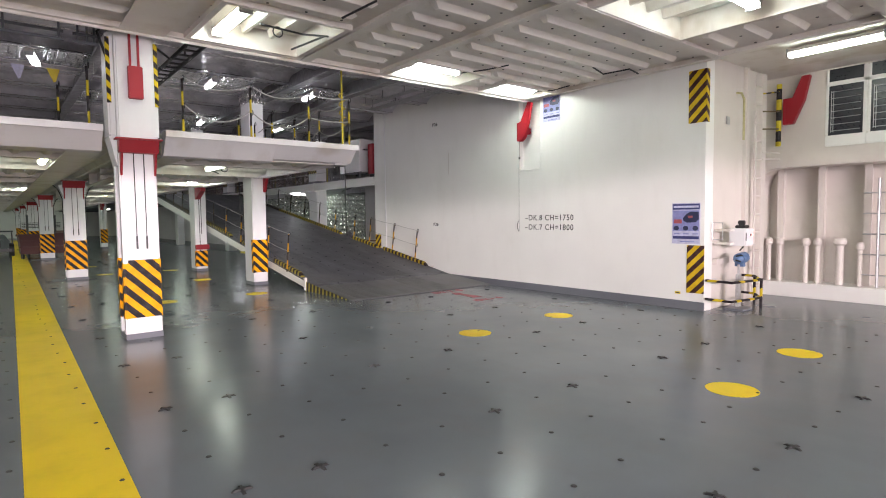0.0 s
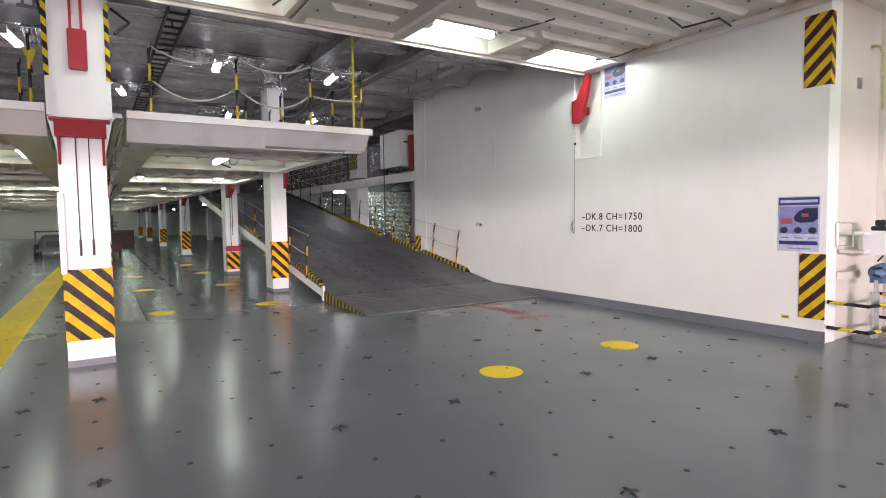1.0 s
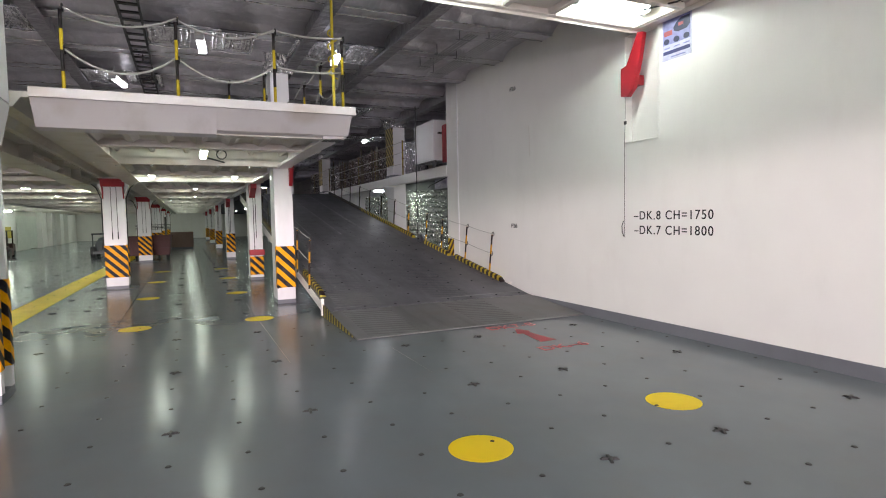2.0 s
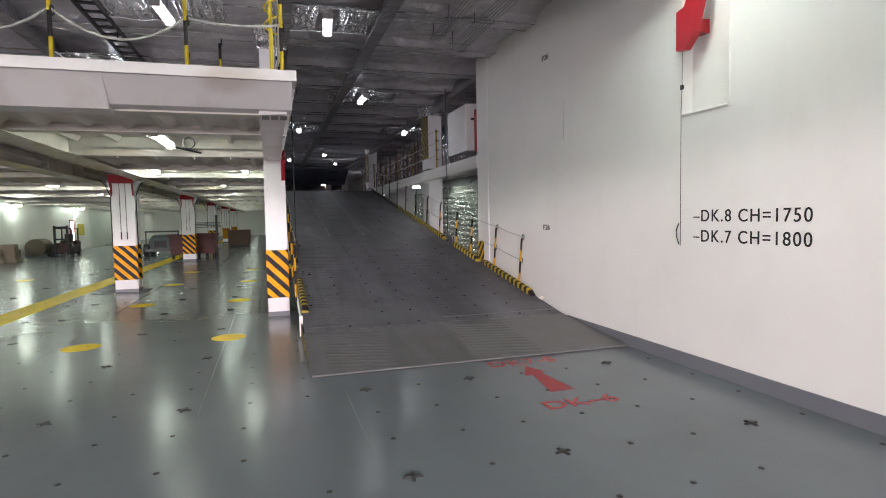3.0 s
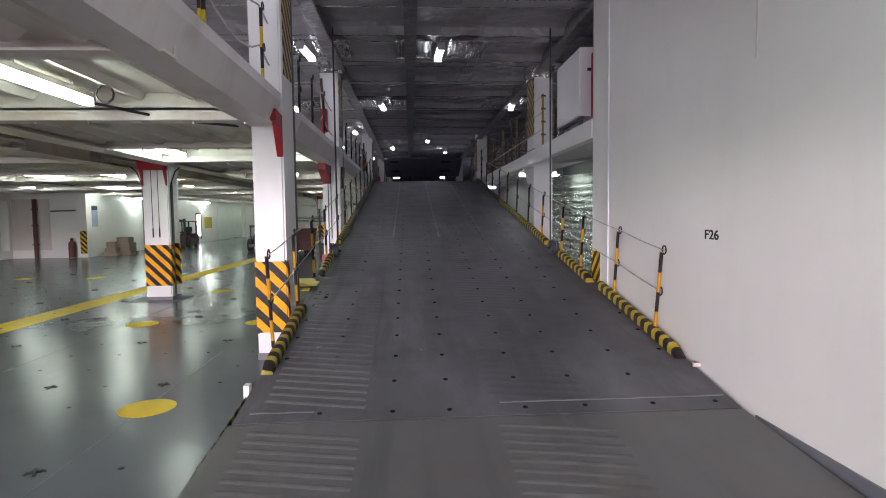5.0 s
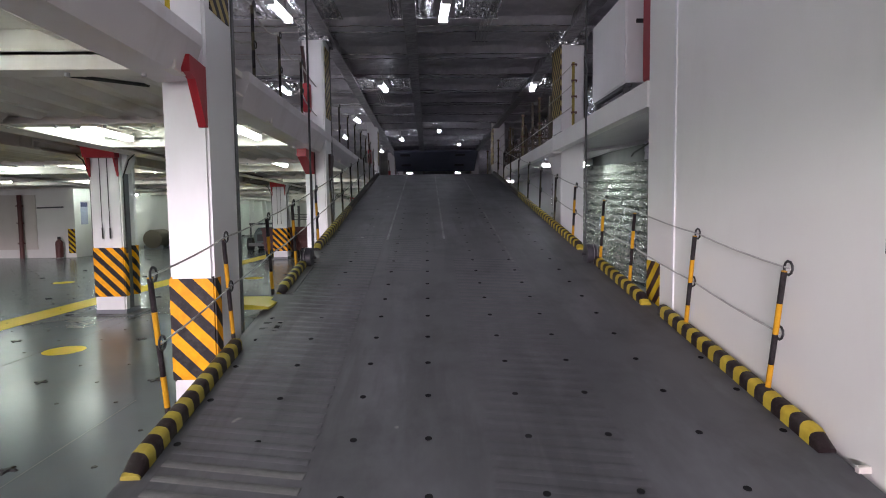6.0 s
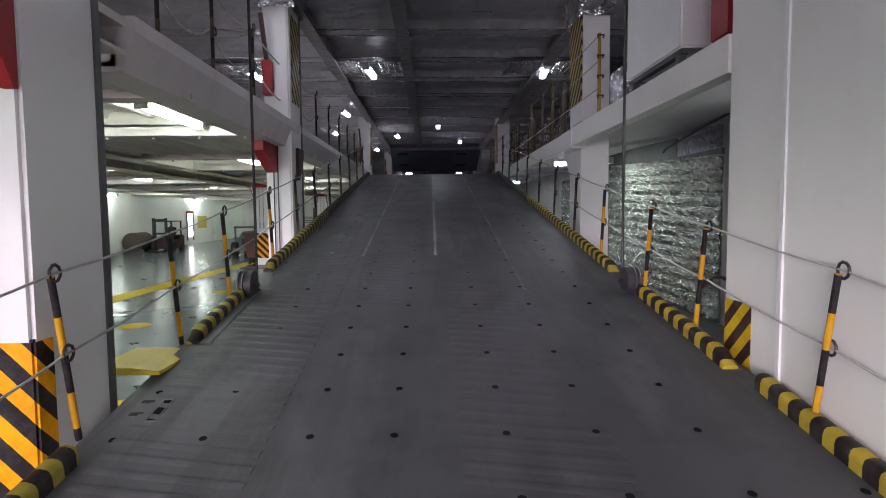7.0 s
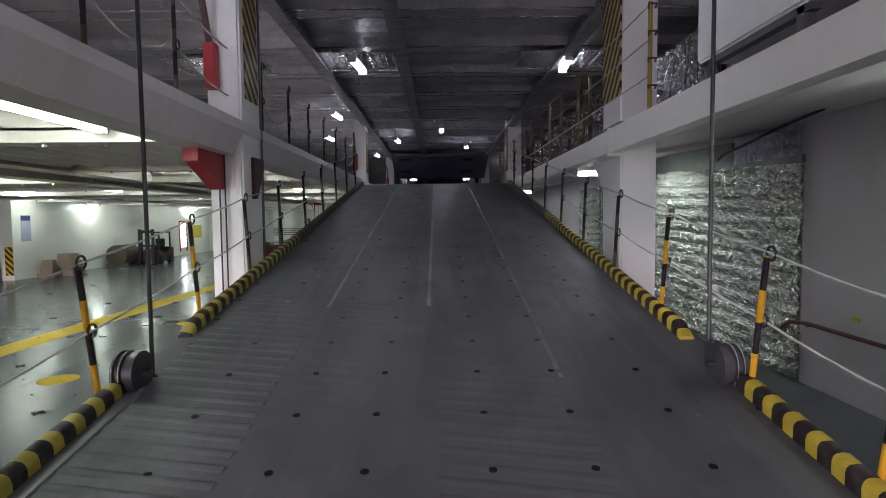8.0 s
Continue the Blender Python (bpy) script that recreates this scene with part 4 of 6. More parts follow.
def foil_collar(x0, x1, y0, y1, z0, z1, seed):
    """Crumpled foil wrapped round a pillar head where it meets the deckhead."""
    rnd = random.Random(seed)
    b = fresh()
    ring0 = [(x0, y0), ((x0 + x1) / 2, y0), (x1, y0), (x1, (y0 + y1) / 2), (x1, y1), ((x0 + x1) / 2, y1), (x0, y1), (x0, (y0 + y1) / 2)]
    rings = []
    n = 6
    for j in range(n + 1):
        f = j / n
        rings.append([b.verts.new((x + (0.03 + 0.08 * f * f) * (1 if x > (x0 + x1) / 2 else -1 if x < (x0 + x1) / 2 else 0) + rnd.uniform(-0.018, 0.018),
                                   y + (0.03 + 0.08 * f * f) * (1 if y > (y0 + y1) / 2 else -1 if y < (y0 + y1) / 2 else 0) + rnd.uniform(-0.018, 0.018), z0 + (z1 - z0) * f)) for x, y in ring0])
    for a, c in zip(rings[:-1], rings[1:]):
        for k in range(8):
            b.faces.new((a[k], a[(k + 1) % 8], c[(k + 1) % 8]))
            b.faces.new((a[k], c[(k + 1) % 8], c[k]))
    return single("foil_collar", b, GLINT, "crumpled silver foil wrapped round a pillar head", "foil", kind="structure")


for k, py in enumerate((12.2, 16.7)):
    foil_collar(4.29, 4.635, py, py + 0.45, 4.0, 4.32, 90 + k)
foil_collar(8.22, 8.58, 17.0, 17.6, 4.0, 4.3, 95)

# ---- ramp fittings ----
TILT_R = math.degrees(math.atan(SLOPE))


def sloped_bar(bm, profile, y0, y1, x, base=0.0, taper=False):
    """A bar lying on the ramp: profile of (x, z) pairs, following the slope from y0 to y1."""
    ys = [y0, y0 + 0.09, y1] if taper else [y0, y1]
    rings = []
    for k, yy in enumerate(ys):
        f = 0.25 if (taper and k == 0) else 1.0
        rings.append([bm.verts.new((x + u, yy, ramp_z(yy) + base + v * f)) for u, v in profile])
    n = len(profile)
    for a, c in zip(rings[:-1], rings[1:]):
        for k in range(n):
            bm.faces.new((a[k], a[(k + 1) % n], c[(k + 1) % n], c[k]))
    bm.faces.new(rings[0][::-1])
    bm.faces.new(rings[-1])


KPROF = [(-0.045, -0.01), (-0.045, 0.050), (-0.038, 0.070), (-0.026, 0.080), (0.0, 0.084), (0.026, 0.080), (0.038, 0.070), (0.045, 0.050), (0.045, -0.01)]
# KERBDARK takes over where the kerbs run into shade.
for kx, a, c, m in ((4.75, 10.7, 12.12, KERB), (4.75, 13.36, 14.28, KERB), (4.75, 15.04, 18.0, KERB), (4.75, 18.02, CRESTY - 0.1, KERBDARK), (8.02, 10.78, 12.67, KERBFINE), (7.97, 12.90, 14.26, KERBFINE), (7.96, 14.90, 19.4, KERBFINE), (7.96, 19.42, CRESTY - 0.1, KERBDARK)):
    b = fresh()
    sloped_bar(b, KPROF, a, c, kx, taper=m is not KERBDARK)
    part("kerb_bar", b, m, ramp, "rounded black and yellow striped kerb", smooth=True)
b = fresh()
sloped_bar(b, [(-0.05, -0.002), (-0.05, 0.014), (0.03, 0.010), (0.04, -0.002)], 13.36, 14.33, 4.83)
part("kerb_plate", b, DARKSTEEL, ramp, "dark grimy base plate of the kerb")
b = fresh()
prism(b, [(4.62, 0.70), (4.77, 0.68), (4.77, 0.66), (4.62, 0.66)], "y", 12.88, 13.36)
box(b, 4.40, 4.62, 12.88, 13.36, 0.66, 0.70)
part("access_plate", b, YELLOW, ramp, "dull yellow painted access plate")
b = fresh()
box(b, 4.66, 4.70, 10.40, 10.47, 0.02, ramp_z(10.4) + 0.06)
part("corner_post", b, WALL, ramp)
for wy, x0, x1 in ((10.17, 6.45, 8.03), (10.12, 4.78, 5.2), (HINGEY, 4.72, 8.05)):
    b = fresh()
    sloped_bar(b, [(0, -0.002), (0, 0.004), (x1 - x0, 0.004), (x1 - x0, -0.002)], wy, wy + 0.015, x0)
    part("plate_seam", b, PALEBEAD if wy > HINGEY else RAMPGREY, ramp)
for sx, y0, y1, m in ((5.575, 15.6, CRESTY - 0.05, WELD), (6.325, 15.6, CRESTY - 0.05, WELD), (7.06, 14.4, 20.2, PALEBEAD), (7.06, 20.2, CRESTY - 0.05, WELD)):
    b = fresh()
    sloped_bar(b, [(-0.017, -0.002), (-0.012, 0.0014), (0.012, 0.0014), (0.017, -0.002)], y0, y1, sx)
    part("plate_seam", b, m, ramp)
part("flap_lip", boxes((RX0 - 0.02, RX1, LIPY - 0.008, LIPY, 0.006, 0.021)), WORNFLAP, ramp, "worn bright front lip")
for yy in (12.50, 12.62):
    b = fresh()
    sloped_bar(b, [(-0.03, -0.001), (-0.03, 0.004), (0.03, 0.004), (0.03, -0.001)], yy, yy + 0.025, 4.83)
    part("slot_plate", b, STUD, ramp)
b = fresh()
for u0, u1, y0, y1 in ((-0.028, -0.02, 12.45, 12.645), (0.02, 0.028, 12.45, 12.645), (-0.028, 0.028, 12.44, 12.45), (-0.028, 0.028, 12.645, 12.655)):
    sloped_bar(b, [(u0, -0.001), (u0, 0.005), (u1, 0.005), (u1, -0.001)], y0, y1, 4.928)
part("slot_frame", b, PALEBEAD, ramp, "scuffed frame round a slot")
b = fresh()
sloped_bar(b, [(-0.02, -0.001), (-0.02, 0.002), (0.02, 0.002), (0.02, -0.001)], 12.45, 12.645, 4.928)
part("slot", b, HOLE, ramp)


def sheave(x, y, top, wx, wy, turn):
    s = thing("hoist_sheave", "dark grey hoist sheave with a steel wire at the ramp edge", "sheave", (x, y, ramp_z(y)), "hoist sheaves of the ramp")
    b = fresh()
    for x0, x1, r in ((-0.055, -0.042, 0.112), (-0.042, -0.02, 0.098), (-0.02, -0.008, 0.112), (-0.008, 0.014, 0.098), (0.014, 0.055, 0.112)):
        tube(b, (x0 * turn, 0, 0.085), (x1 * turn, 0, 0.085), r, 32)
    part("wheel", b, SHEAVE, s, smooth=True)
    b = fresh()
    for x0 in (-0.048, -0.014):
        ring = [(x0 * turn, 0.113 * math.cos(i * math.tau / 32), 0.085 + 0.113 * math.sin(i * math.tau / 32)) for i in range(33)]
        pipe(b, ring, 0.0022, 5)
    part("worn_rim", b, GALV, s, "bright worn groove rims")
    b = fresh()
    tube(b, (0.055 * turn, 0, 0.085), (0.095 * turn, 0, 0.085), 0.016, 10)
    part("axle_pin", b, BLACK, s)
    b = fresh()
    tube(b, (wx - x, wy - y, ramp_z(wy) - ramp_z(y)), (wx - x, wy - y, top - ramp_z(y)), 0.012, 8)
    part("wire", b, WIRE, s, "dark steel hoisting wire")
    return s


sheave(4.785, 14.35, 4.1, 4.815, 14.5, 1)
sheave(7.915, 14.35, 4.1, 7.90, 14.5, -1)


# ---- stanchions and ropes ----
def stanchion_meshes(length, material):
    b = fresh()
    tube(b, (0, 0, -0.06), (0, 0, length), 0.0155, 10)
    post_m = mesh_of("post", b, material, smooth=True)
    b = fresh()
    k = 10
    ring = [Vector((0, 0.035 * math.cos(i * math.tau / k), 0.035 * math.sin(i * math.tau / k))) for i in range(k)]
    pipe(b, ring + ring[:1], 0.007, 5)
    return post_m, mesh_of("ring", b, WIRE)


POST_M, RING_M = stanchion_meshes(0.66, POST)
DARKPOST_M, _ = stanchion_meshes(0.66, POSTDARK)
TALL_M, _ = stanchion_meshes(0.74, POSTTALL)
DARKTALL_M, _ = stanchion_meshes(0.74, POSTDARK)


# faded picks the darker bands, used on the farther posts.
def stanchion(at, rx, label, group, tall=True, faded=False):
    s = thing("stanchion", label, "stanchion", group=group)
    s.matrix_world = pose(*at, rx, 0, 0)
    p = new("post", (DARKTALL_M if faded else TALL_M) if tall else (DARKPOST_M if faded else POST_M))
    p.parent = s
    for z in ((0.38, 0.755) if tall else (0.335, 0.675)):
        r = new("ring", RING_M)
        r.parent = s
        r.location = (0.02, 0, z)
    return s


def up_along(y, h):
    """A point h above the ramp edge, leaning square to the slope."""
    a = math.atan(SLOPE)
    return y - math.sin(a) * h, ramp_z(y) + math.cos(a) * h


# place along the edge, place across, stretch of each post
LEFT_POSTS = [(11.27, 4.66, 1.12), (12.33, 4.66, 1.07), (13.40, 4.66, 1.0), (14.19, 4.70, 1.0), (15.37, 4.71, 1.0), (16.45, 4.71, 1.0)] + [(17.5 + 1.1 * k, 4.71, 1.0) for k in range(6)]
RIGHT_POSTS = [(11.28, 8.03, 1.09), (12.29, 8.03, 1.05), (13.43, 8.02, 1.0), (14.22, 7.985, 1.0), (15.36, 7.98, 1.0), (16.42, 7.98, 1.0)] + [(17.5 + 1.1 * k, 7.98, 1.0) for k in range(6)]


def rope(name, pts, r, material, label, category="rope"):
    b = fresh()
    pipe(b, pts, r, 6)
    return single(name, b, material, label, category)


def sag(a, c, drop, n=8):
    a, c = Vector(a), Vector(c)
    return [a.lerp(c, k / n) - Vector((0, 0, drop * 4 * (k / n) * (1 - k / n))) for k in range(n + 1)]


for posts in (LEFT_POSTS, RIGHT_POSTS):
    for yy, px, k in posts:
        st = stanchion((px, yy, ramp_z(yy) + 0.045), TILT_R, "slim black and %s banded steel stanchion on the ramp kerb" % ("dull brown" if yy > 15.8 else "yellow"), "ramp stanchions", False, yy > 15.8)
        st.matrix_world = st.matrix_world @ Matrix.Diagonal((1.0, 1.0, k, 1.0))
    for h in (0.335, 0.675):
        pts = [(px + 0.02, *up_along(yy, 0.045 + h * k)) for yy, px, k in posts]
        run = []
        for a, c in zip(pts[:-1], pts[1:]):
            run += sag(a, c, 0.012, 4)[:-1]
        rope("rope", run + [Vector(pts[-1])], 0.006, ROPE, "taut pale rope strung along the ramp stanchions")

# front edge of the lowered panel
F_X = [1.92, 2.86, 3.78, 4.50]
for fx in F_X:
    stanchion((fx, 8.22, 2.66), 0, "black and yellow banded stanchion on the lowered deck edge", "deck edge stanchions")
for h, drop in ((0.77, 0.13), (0.40, 0.20)):
    run = []
    for k, (a, c) in enumerate(zip(F_X[:-1], F_X[1:])):
        run += sag((a, 8.22, 2.66 + h), (c, 8.22, 2.66 + h), drop if k < 2 else 0.03, 8)[k > 0:]
    rope("rope", run, 0.010, ROPE, "slack white rope between the deck edge stanchions")
S_Y = [9.3, 10.36, 11.85, 13.6, 14.54, 15.6, 17.6, 18.7, 19.8, 20.9, 22.0, 23.1, 24.2]
for sy in S_Y:
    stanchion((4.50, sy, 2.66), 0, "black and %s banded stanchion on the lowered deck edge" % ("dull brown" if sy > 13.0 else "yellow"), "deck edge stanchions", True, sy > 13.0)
for h, drop in ((0.77, 0.10), (0.40, 0.16)):
    run = []
    for a, c in zip([8.22] + S_Y[:-1], S_Y):
        run += sag((4.48, a, 2.66 + h), (4.48, c, 2.66 + h), drop, 6)[bool(run):]
    rope("rope", run, 0.009, ROPE, "slack pale rope along the side of the lowered deck")
for fx, fy in ((3.5, 10.6), (3.9, 10.0), (4.1, 11.4)):
    stanchion((fx, fy, 2.66), 0, "black and yellow banded stanchion standing on the lowered deck", "deck edge stanchions")
stanchion((0.82, 8.25, 2.66), 0, "black and yellow banded stanchion at the gap in the deck", "deck edge stanchions")
stanchion((0.62, 9.6, 2.66), 0, "black and yellow banded stanchion at the gap in the deck", "deck edge stanchions")
pole = thing("yellow_pole", "tall yellow pole with a coiled rope at the deck corner", "pole", (4.42, 8.30, 2.66))
b = fresh()
tube(b, (0, 0, 0), (0, 0, 1.62), 0.016, 10)
part("shaft", b, YELLOW, pole, smooth=True)
b = fresh()
pipe(b, [(0.05 * math.cos(k * 0.8) + 0.0, 0.05 * math.sin(k * 0.8), 0.35 + 0.018 * k) for k in range(30)], 0.008, 5)
part("rope_coil", b, YELLOW, pole, "coiled yellow rope")

# pennants hanging over the far lanes
for k, (fx, m) in enumerate(((0.66, YELLOW), (0.22, PAPER))):
    b = fresh()
    prism(b, [(-0.09, 0.0), (0.09, 0.0), (0.03, -0.2), (0.0, -0.22)], "y", -0.003, 0.003)
    ob = single("pennant", b, m, "small %s warning pennant on a line" % ("yellow" if k == 0 else "white"), "flag")
    ob.location = (fx, 10.6, 3.845)
rope("pennant_line", [(1.2, 10.6, 4.3)] + sag((1.2, 10.6, 3.84), (-3.0, 10.6, 3.95), 0.03, 8) + [(-3.0, 10.6, 4.3)], 0.005, ROPE, "thin line carrying small pennants")

# ---- the long wall ----
for text, z in (("\u2013DK.8 CH=1750", 1.378), ("\u2013DK.7 CH=1800", 1.195)):
    lettering("wall_lettering", text, 0.152, 1.19, BLACKPAINT, pose(WX - 0.002, 7.61, z, 90, 0, -90), "black stencilled deck height lettering on the white wall", spacing=1.17, bold=0.0007)
for z in (3.62, 1.255):
    lettering("frame_number", "F26", 0.10, 0.19, BLACKPAINT, pose(WX - 0.002, 10.58, z, 90, 0, -90), "small black stencilled frame number on the white wall")
guard = thing("wall_sheave", "red sheave guard in a wall niche with a hanging wire", "sheave guard")
b = fresh()
prism(b, [(7.74, 2.95), (7.74, 3.30), (7.64, 3.32), (7.45, 3.68), (7.36, 3.66), (7.42, 3.35), (7.52, 3.02), (7.62, 2.93)], "x", WX - 0.10, WX - 0.03)
part("guard_plate", b, RED, guard, "bright red guard plate", bevel=0.006)
part("mount", boxes((WX - 0.03, WX + 0.12, 7.56, 7.66, 3.08, 3.2)), RED, guard)
b = fresh()
pipe(b, [(WX - 0.03, 7.745, 1.15), (WX - 0.03, 7.745, 2.42), (WX - 0.045, 7.715, 2.62), (WX - 0.045, 7.715, 2.95)], 0.0032, 6)
pipe(b, [(WX - 0.045, 7.745, 1.16), (WX - 0.05, 7.77, 1.22), (WX - 0.05, 7.775, 1.30), (WX - 0.045, 7.75, 1.36)], 0.006, 6)
box(b, WX - 0.055, WX - 0.035, 7.70, 7.73, 2.60, 2.64)
part("wire", b, WIRE, guard, "thin dark wire with an eye")
b = fresh()
for a, c in (((7.2, 2.37), (7.77, 2.37)), ((7.2, 2.37), (7.2, 3.72))):
    tube(b, (WX - 0.004, a[0], a[1]), (WX - 0.004, c[0], c[1]), 0.012, 6)
part("niche_rim", b, WALL, guard)


def poster(y0, y1, z0, z1):
    p = thing("poster", "blue and white printed safety poster with a car picture", "poster", group="wall posters")
    h, w = z1 - z0, y0 - y1
    x = WX - 0.004

    def sub(name, a, c, lo, hi, m, lift):
        part(name, boxes((x - lift, x - lift + 0.002, y0 - c * w, y0 - a * w, z0 + lo * h, z0 + hi * h)), m, p)
    part("paper", boxes((x, WX - 0.001, y1, y0, z0, z1)), PAPER, p)
    sub("title_band", 0.02, 0.98, 0.84, 0.98, POSTBLUE, 0.002)
    sub("title_bar", 0.06, 0.94, 0.885, 0.935, PAPER, 0.004)
    sub("picture", 0.04, 0.96, 0.32, 0.82, POSTMID, 0.002)
    b = fresh()
    prism(b, [(y0 - a * w, z0 + c * h) for a, c in ((0.42, 0.56), (0.40, 0.63), (0.5, 0.72), (0.66, 0.79), (0.95, 0.78), (0.96, 0.60), (0.85, 0.53), (0.55, 0.52))], "x", x - 0.005, x - 0.003)
    part("car_picture", b, POSTCAR, p)
    sub("car_engine", 0.58, 0.74, 0.63, 0.69, POSTRED, 0.007)
    sub("red_block", 0.07, 0.36, 0.50, 0.60, POSTRED, 0.004)
    for k in range(3):
        b = fresh()
        c = (0.16 + 0.34 * k)
        prism(b, [(y0 - (c + 0.10 * math.cos(i * math.tau / 9)) * w, z0 + (0.385 + 0.06 * math.sin(i * math.tau / 9)) * h) for i in range(9)], "x", x - 0.005, x - 0.003)
        part("item_picture", b, POSTCAR, p)
    sub("text_bar", 0.04, 0.96, 0.12, 0.19, POSTBLUE, 0.002)
    for k in range(3):
        sub("text_bar", 0.08 + 0.33 * k, 0.28 + 0.33 * k, 0.235, 0.26, POSTMID, 0.002)
    sub("text_bar", 0.3, 0.8, 0.04, 0.065, POSTMID, 0.002)
    return p


poster(4.51, 4.065, 1.01, 1.635)
poster(7.14, 6.72, 3.24, 3.80)
for z0, z1, m, wrap in ((0.26, 0.99, HAZWALL, 0.0), (2.83, 3.61, HAZWALL, 0.09)):
    b = boxes((WX - 0.006, WX - 0.001, 3.995, 4.265, z0, z1))
    if wrap:
        box(b, WX - 0.006, WX + wrap, 3.990, 3.995, z0, z1)
    single("hazard_board", b, m, "black and yellow striped hazard board at the wall end", "hazard board", "wall hazard boards")
single("hazard_board", boxes((WX - 0.006, WX - 0.001, 12.93, 13.207, 0.58, 1.0)), HAZWALL, "black and yellow striped hazard board beside the ramp", "hazard board", "wall hazard boards")
single("yellow_tag", boxes((WX - 0.005, WX - 0.001, 4.36, 4.45, 0.225, 0.265)), YELLOW, "small yellow marker tag on the white wall", "tag")
single("tag_mark", boxes((WX - 0.008, WX - 0.005, 4.375, 4.435, 0.24, 0.25)), BLACKPAINT, "black dash on the yellow marker tag", "tag")
single("cable_strip", boxes((WX - 0.005, WX - 0.001, 9.985, 9.997, 2.45, 2.95)), CREAM, "thin white cable strip on the wall", "cable strip")
for z, yy in ((0.30, 10.62),):
    b = fresh()
    box(b, WX - 0.06, WX, yy - 0.012, yy + 0.012, z - 0.045, z - 0.015)
    single("wall_stud", b, CREAM, "small white steel lug at the foot of the wall", "stud")

# ---- the valve station at the wall end ----
dev = thing("valve_station", "grey control box and blue valve on a steel standpipe", "valve station", (8.62, 3.72, 0))
part("foot_plate", boxes((-0.16, 0.18, -0.14, 0.16, 0, 0.03)), GREYBASE, dev, "dark grey foot plate", bevel=0.01)
b = fresh()
for dx in (-0.045, 0.0, 0.045):
    tube(b, (dx, 0, 0.05), (dx, 0, 0.55), 0.022, 8)
tube(b, (0, 0, 0.55), (0, 0, 0.72), 0.018, 8)
part("standpipe", b, GALV, dev, "bright steel pipes", smooth=True)
b = fresh()
tube(b, (-0.07, -0.03, 0.78), (0.11, -0.03, 0.80), 0.085, 14)
tube(b, (-0.15, -0.02, 0.80), (-0.07, -0.03, 0.78), 0.03, 10, 0.08)
box(b, 0.0, 0.09, -0.06, 0.06, 0.66, 0.74)
part("valve", b, BLUEVALVE, dev, "blue painted valve body", smooth=True)
b = fresh()
pipe(b, [(-0.2, -0.05, 0.83), (-0.1, -0.08, 0.84), (-0.02, -0.08, 0.82)], 0.012, 6)
pipe(b, [(-0.2, -0.05, 0.77), (-0.12, -0.07, 0.75), (-0.04, -0.06, 0.72)], 0.012, 6)
pipe(b, [(0.02, 0, 0.9), (0.05, -0.04, 0.96), (0.1, -0.02, 0.98)], 0.01, 6)
part("hose", b, BLACK, dev)
for spans in ((-0.27, -0.1, 0.02, 0.26, 1.0, 1.03), (-0.27, -0.1, 0.02, 0.26, 1.2, 1.23), (-0.28, 0.12, 0.2, 0.27, 0.70, 0.78)):
    part("bracket", boxes(spans), CREAM, dev)
cb = part("control_box", boxes((-0.12, 0.17, -0.14, 0.1, 0.98, 1.24)), PILLAR, dev, "light grey control box", bevel=0.012)
b = fresh()
tube(b, (0.1, -0.15, 1.14), (0.1, -0.14, 1.14), 0.028, 12)
part("indicator", b, REDGLOW, cb, "lit red indicator")
part("button", boxes((0.04, 0.08, -0.148, -0.14, 1.13, 1.16)), BLACK, cb)
part("slot", boxes((-0.11, -0.09, -0.144, -0.14, 1.06, 1.18)), BLACK, cb)
part("motor", boxes((-0.02, 0.16, -0.08, 0.06, 1.24, 1.29), (0.03, 0.10, -0.05, 0.04, 1.29, 1.36)), BLACK, dev, "black motor housing", bevel=0.01)
b = fresh()
pipe(b, [(-0.33, 0.1, 1.08), (-0.33, 0.1, 1.33), (-0.33, 0.25, 1.33), (-0.33, 0.25, 1.08), (-0.33, 0.1, 1.08)], 0.012, 6)
part("wire_frame", b, GALV, dev)
for yy, z in ((-0.05, 1.22), (-0.1, 0.99)):
    b = fresh()
    tube(b, (0.17, yy, z), (0.28, yy, z), 0.006, 5)
    part("pin", b, GALV, dev)
rail = thing("guard_rail", "low black and yellow guard rail round the valve station", "guard rail", (8.1, 3.55, 0))
for z in (0.18, 0.46):
    b = fresh()
    pipe(b, [(0.0, 0.42, z + 0.01), (0.02, 0.05, z), (0.9, 0.0, z - 0.02), (1.12, 0.18, z + 0.01), (1.16, 0.42, z + 0.01)], 0.02, 8)
    part("rail", b, RAILBAND, rail, smooth=True)
for x, yy in ((0.92, 0.0), (1.12, 0.18)):
    b = fresh()
    tube(b, (x, yy, 0.0), (x, yy, 0.46), 0.022, 8)
    part("post", b, RAILBAND, rail, smooth=True)

# ---- side bay on the hull ----
bay = thing("hull_bay", "cream hull bay with a white coaming and framed recess", "bay", kind="structure")
part("coaming", boxes((10.6, 11.15, BACK, 4.298, 0, 0.25)), WALL, bay, "white coaming", bevel=0.01)
part("header", boxes((10.65, 11.15, BACK, 4.298, 2.46, 3.82)), CREAM, bay)
part("ledge", boxes((10.58, 11.15, BACK, 4.298, 2.25, 2.46)), CREAM, bay, bevel=0.015)
b = fresh()
prof = [(4.298, 2.25), (4.298, 0.25), (4.25, 0.25), (4.25, 1.92)] + [(4.25 - 0.3 * (1 - math.cos(a)), 1.92 + 0.33 * math.sin(a)) for a in (0.4, 0.8, 1.2, 1.57)]
prism(b, prof, "x", 10.65, 11.15)
part("corner_web", b, CREAM, bay)
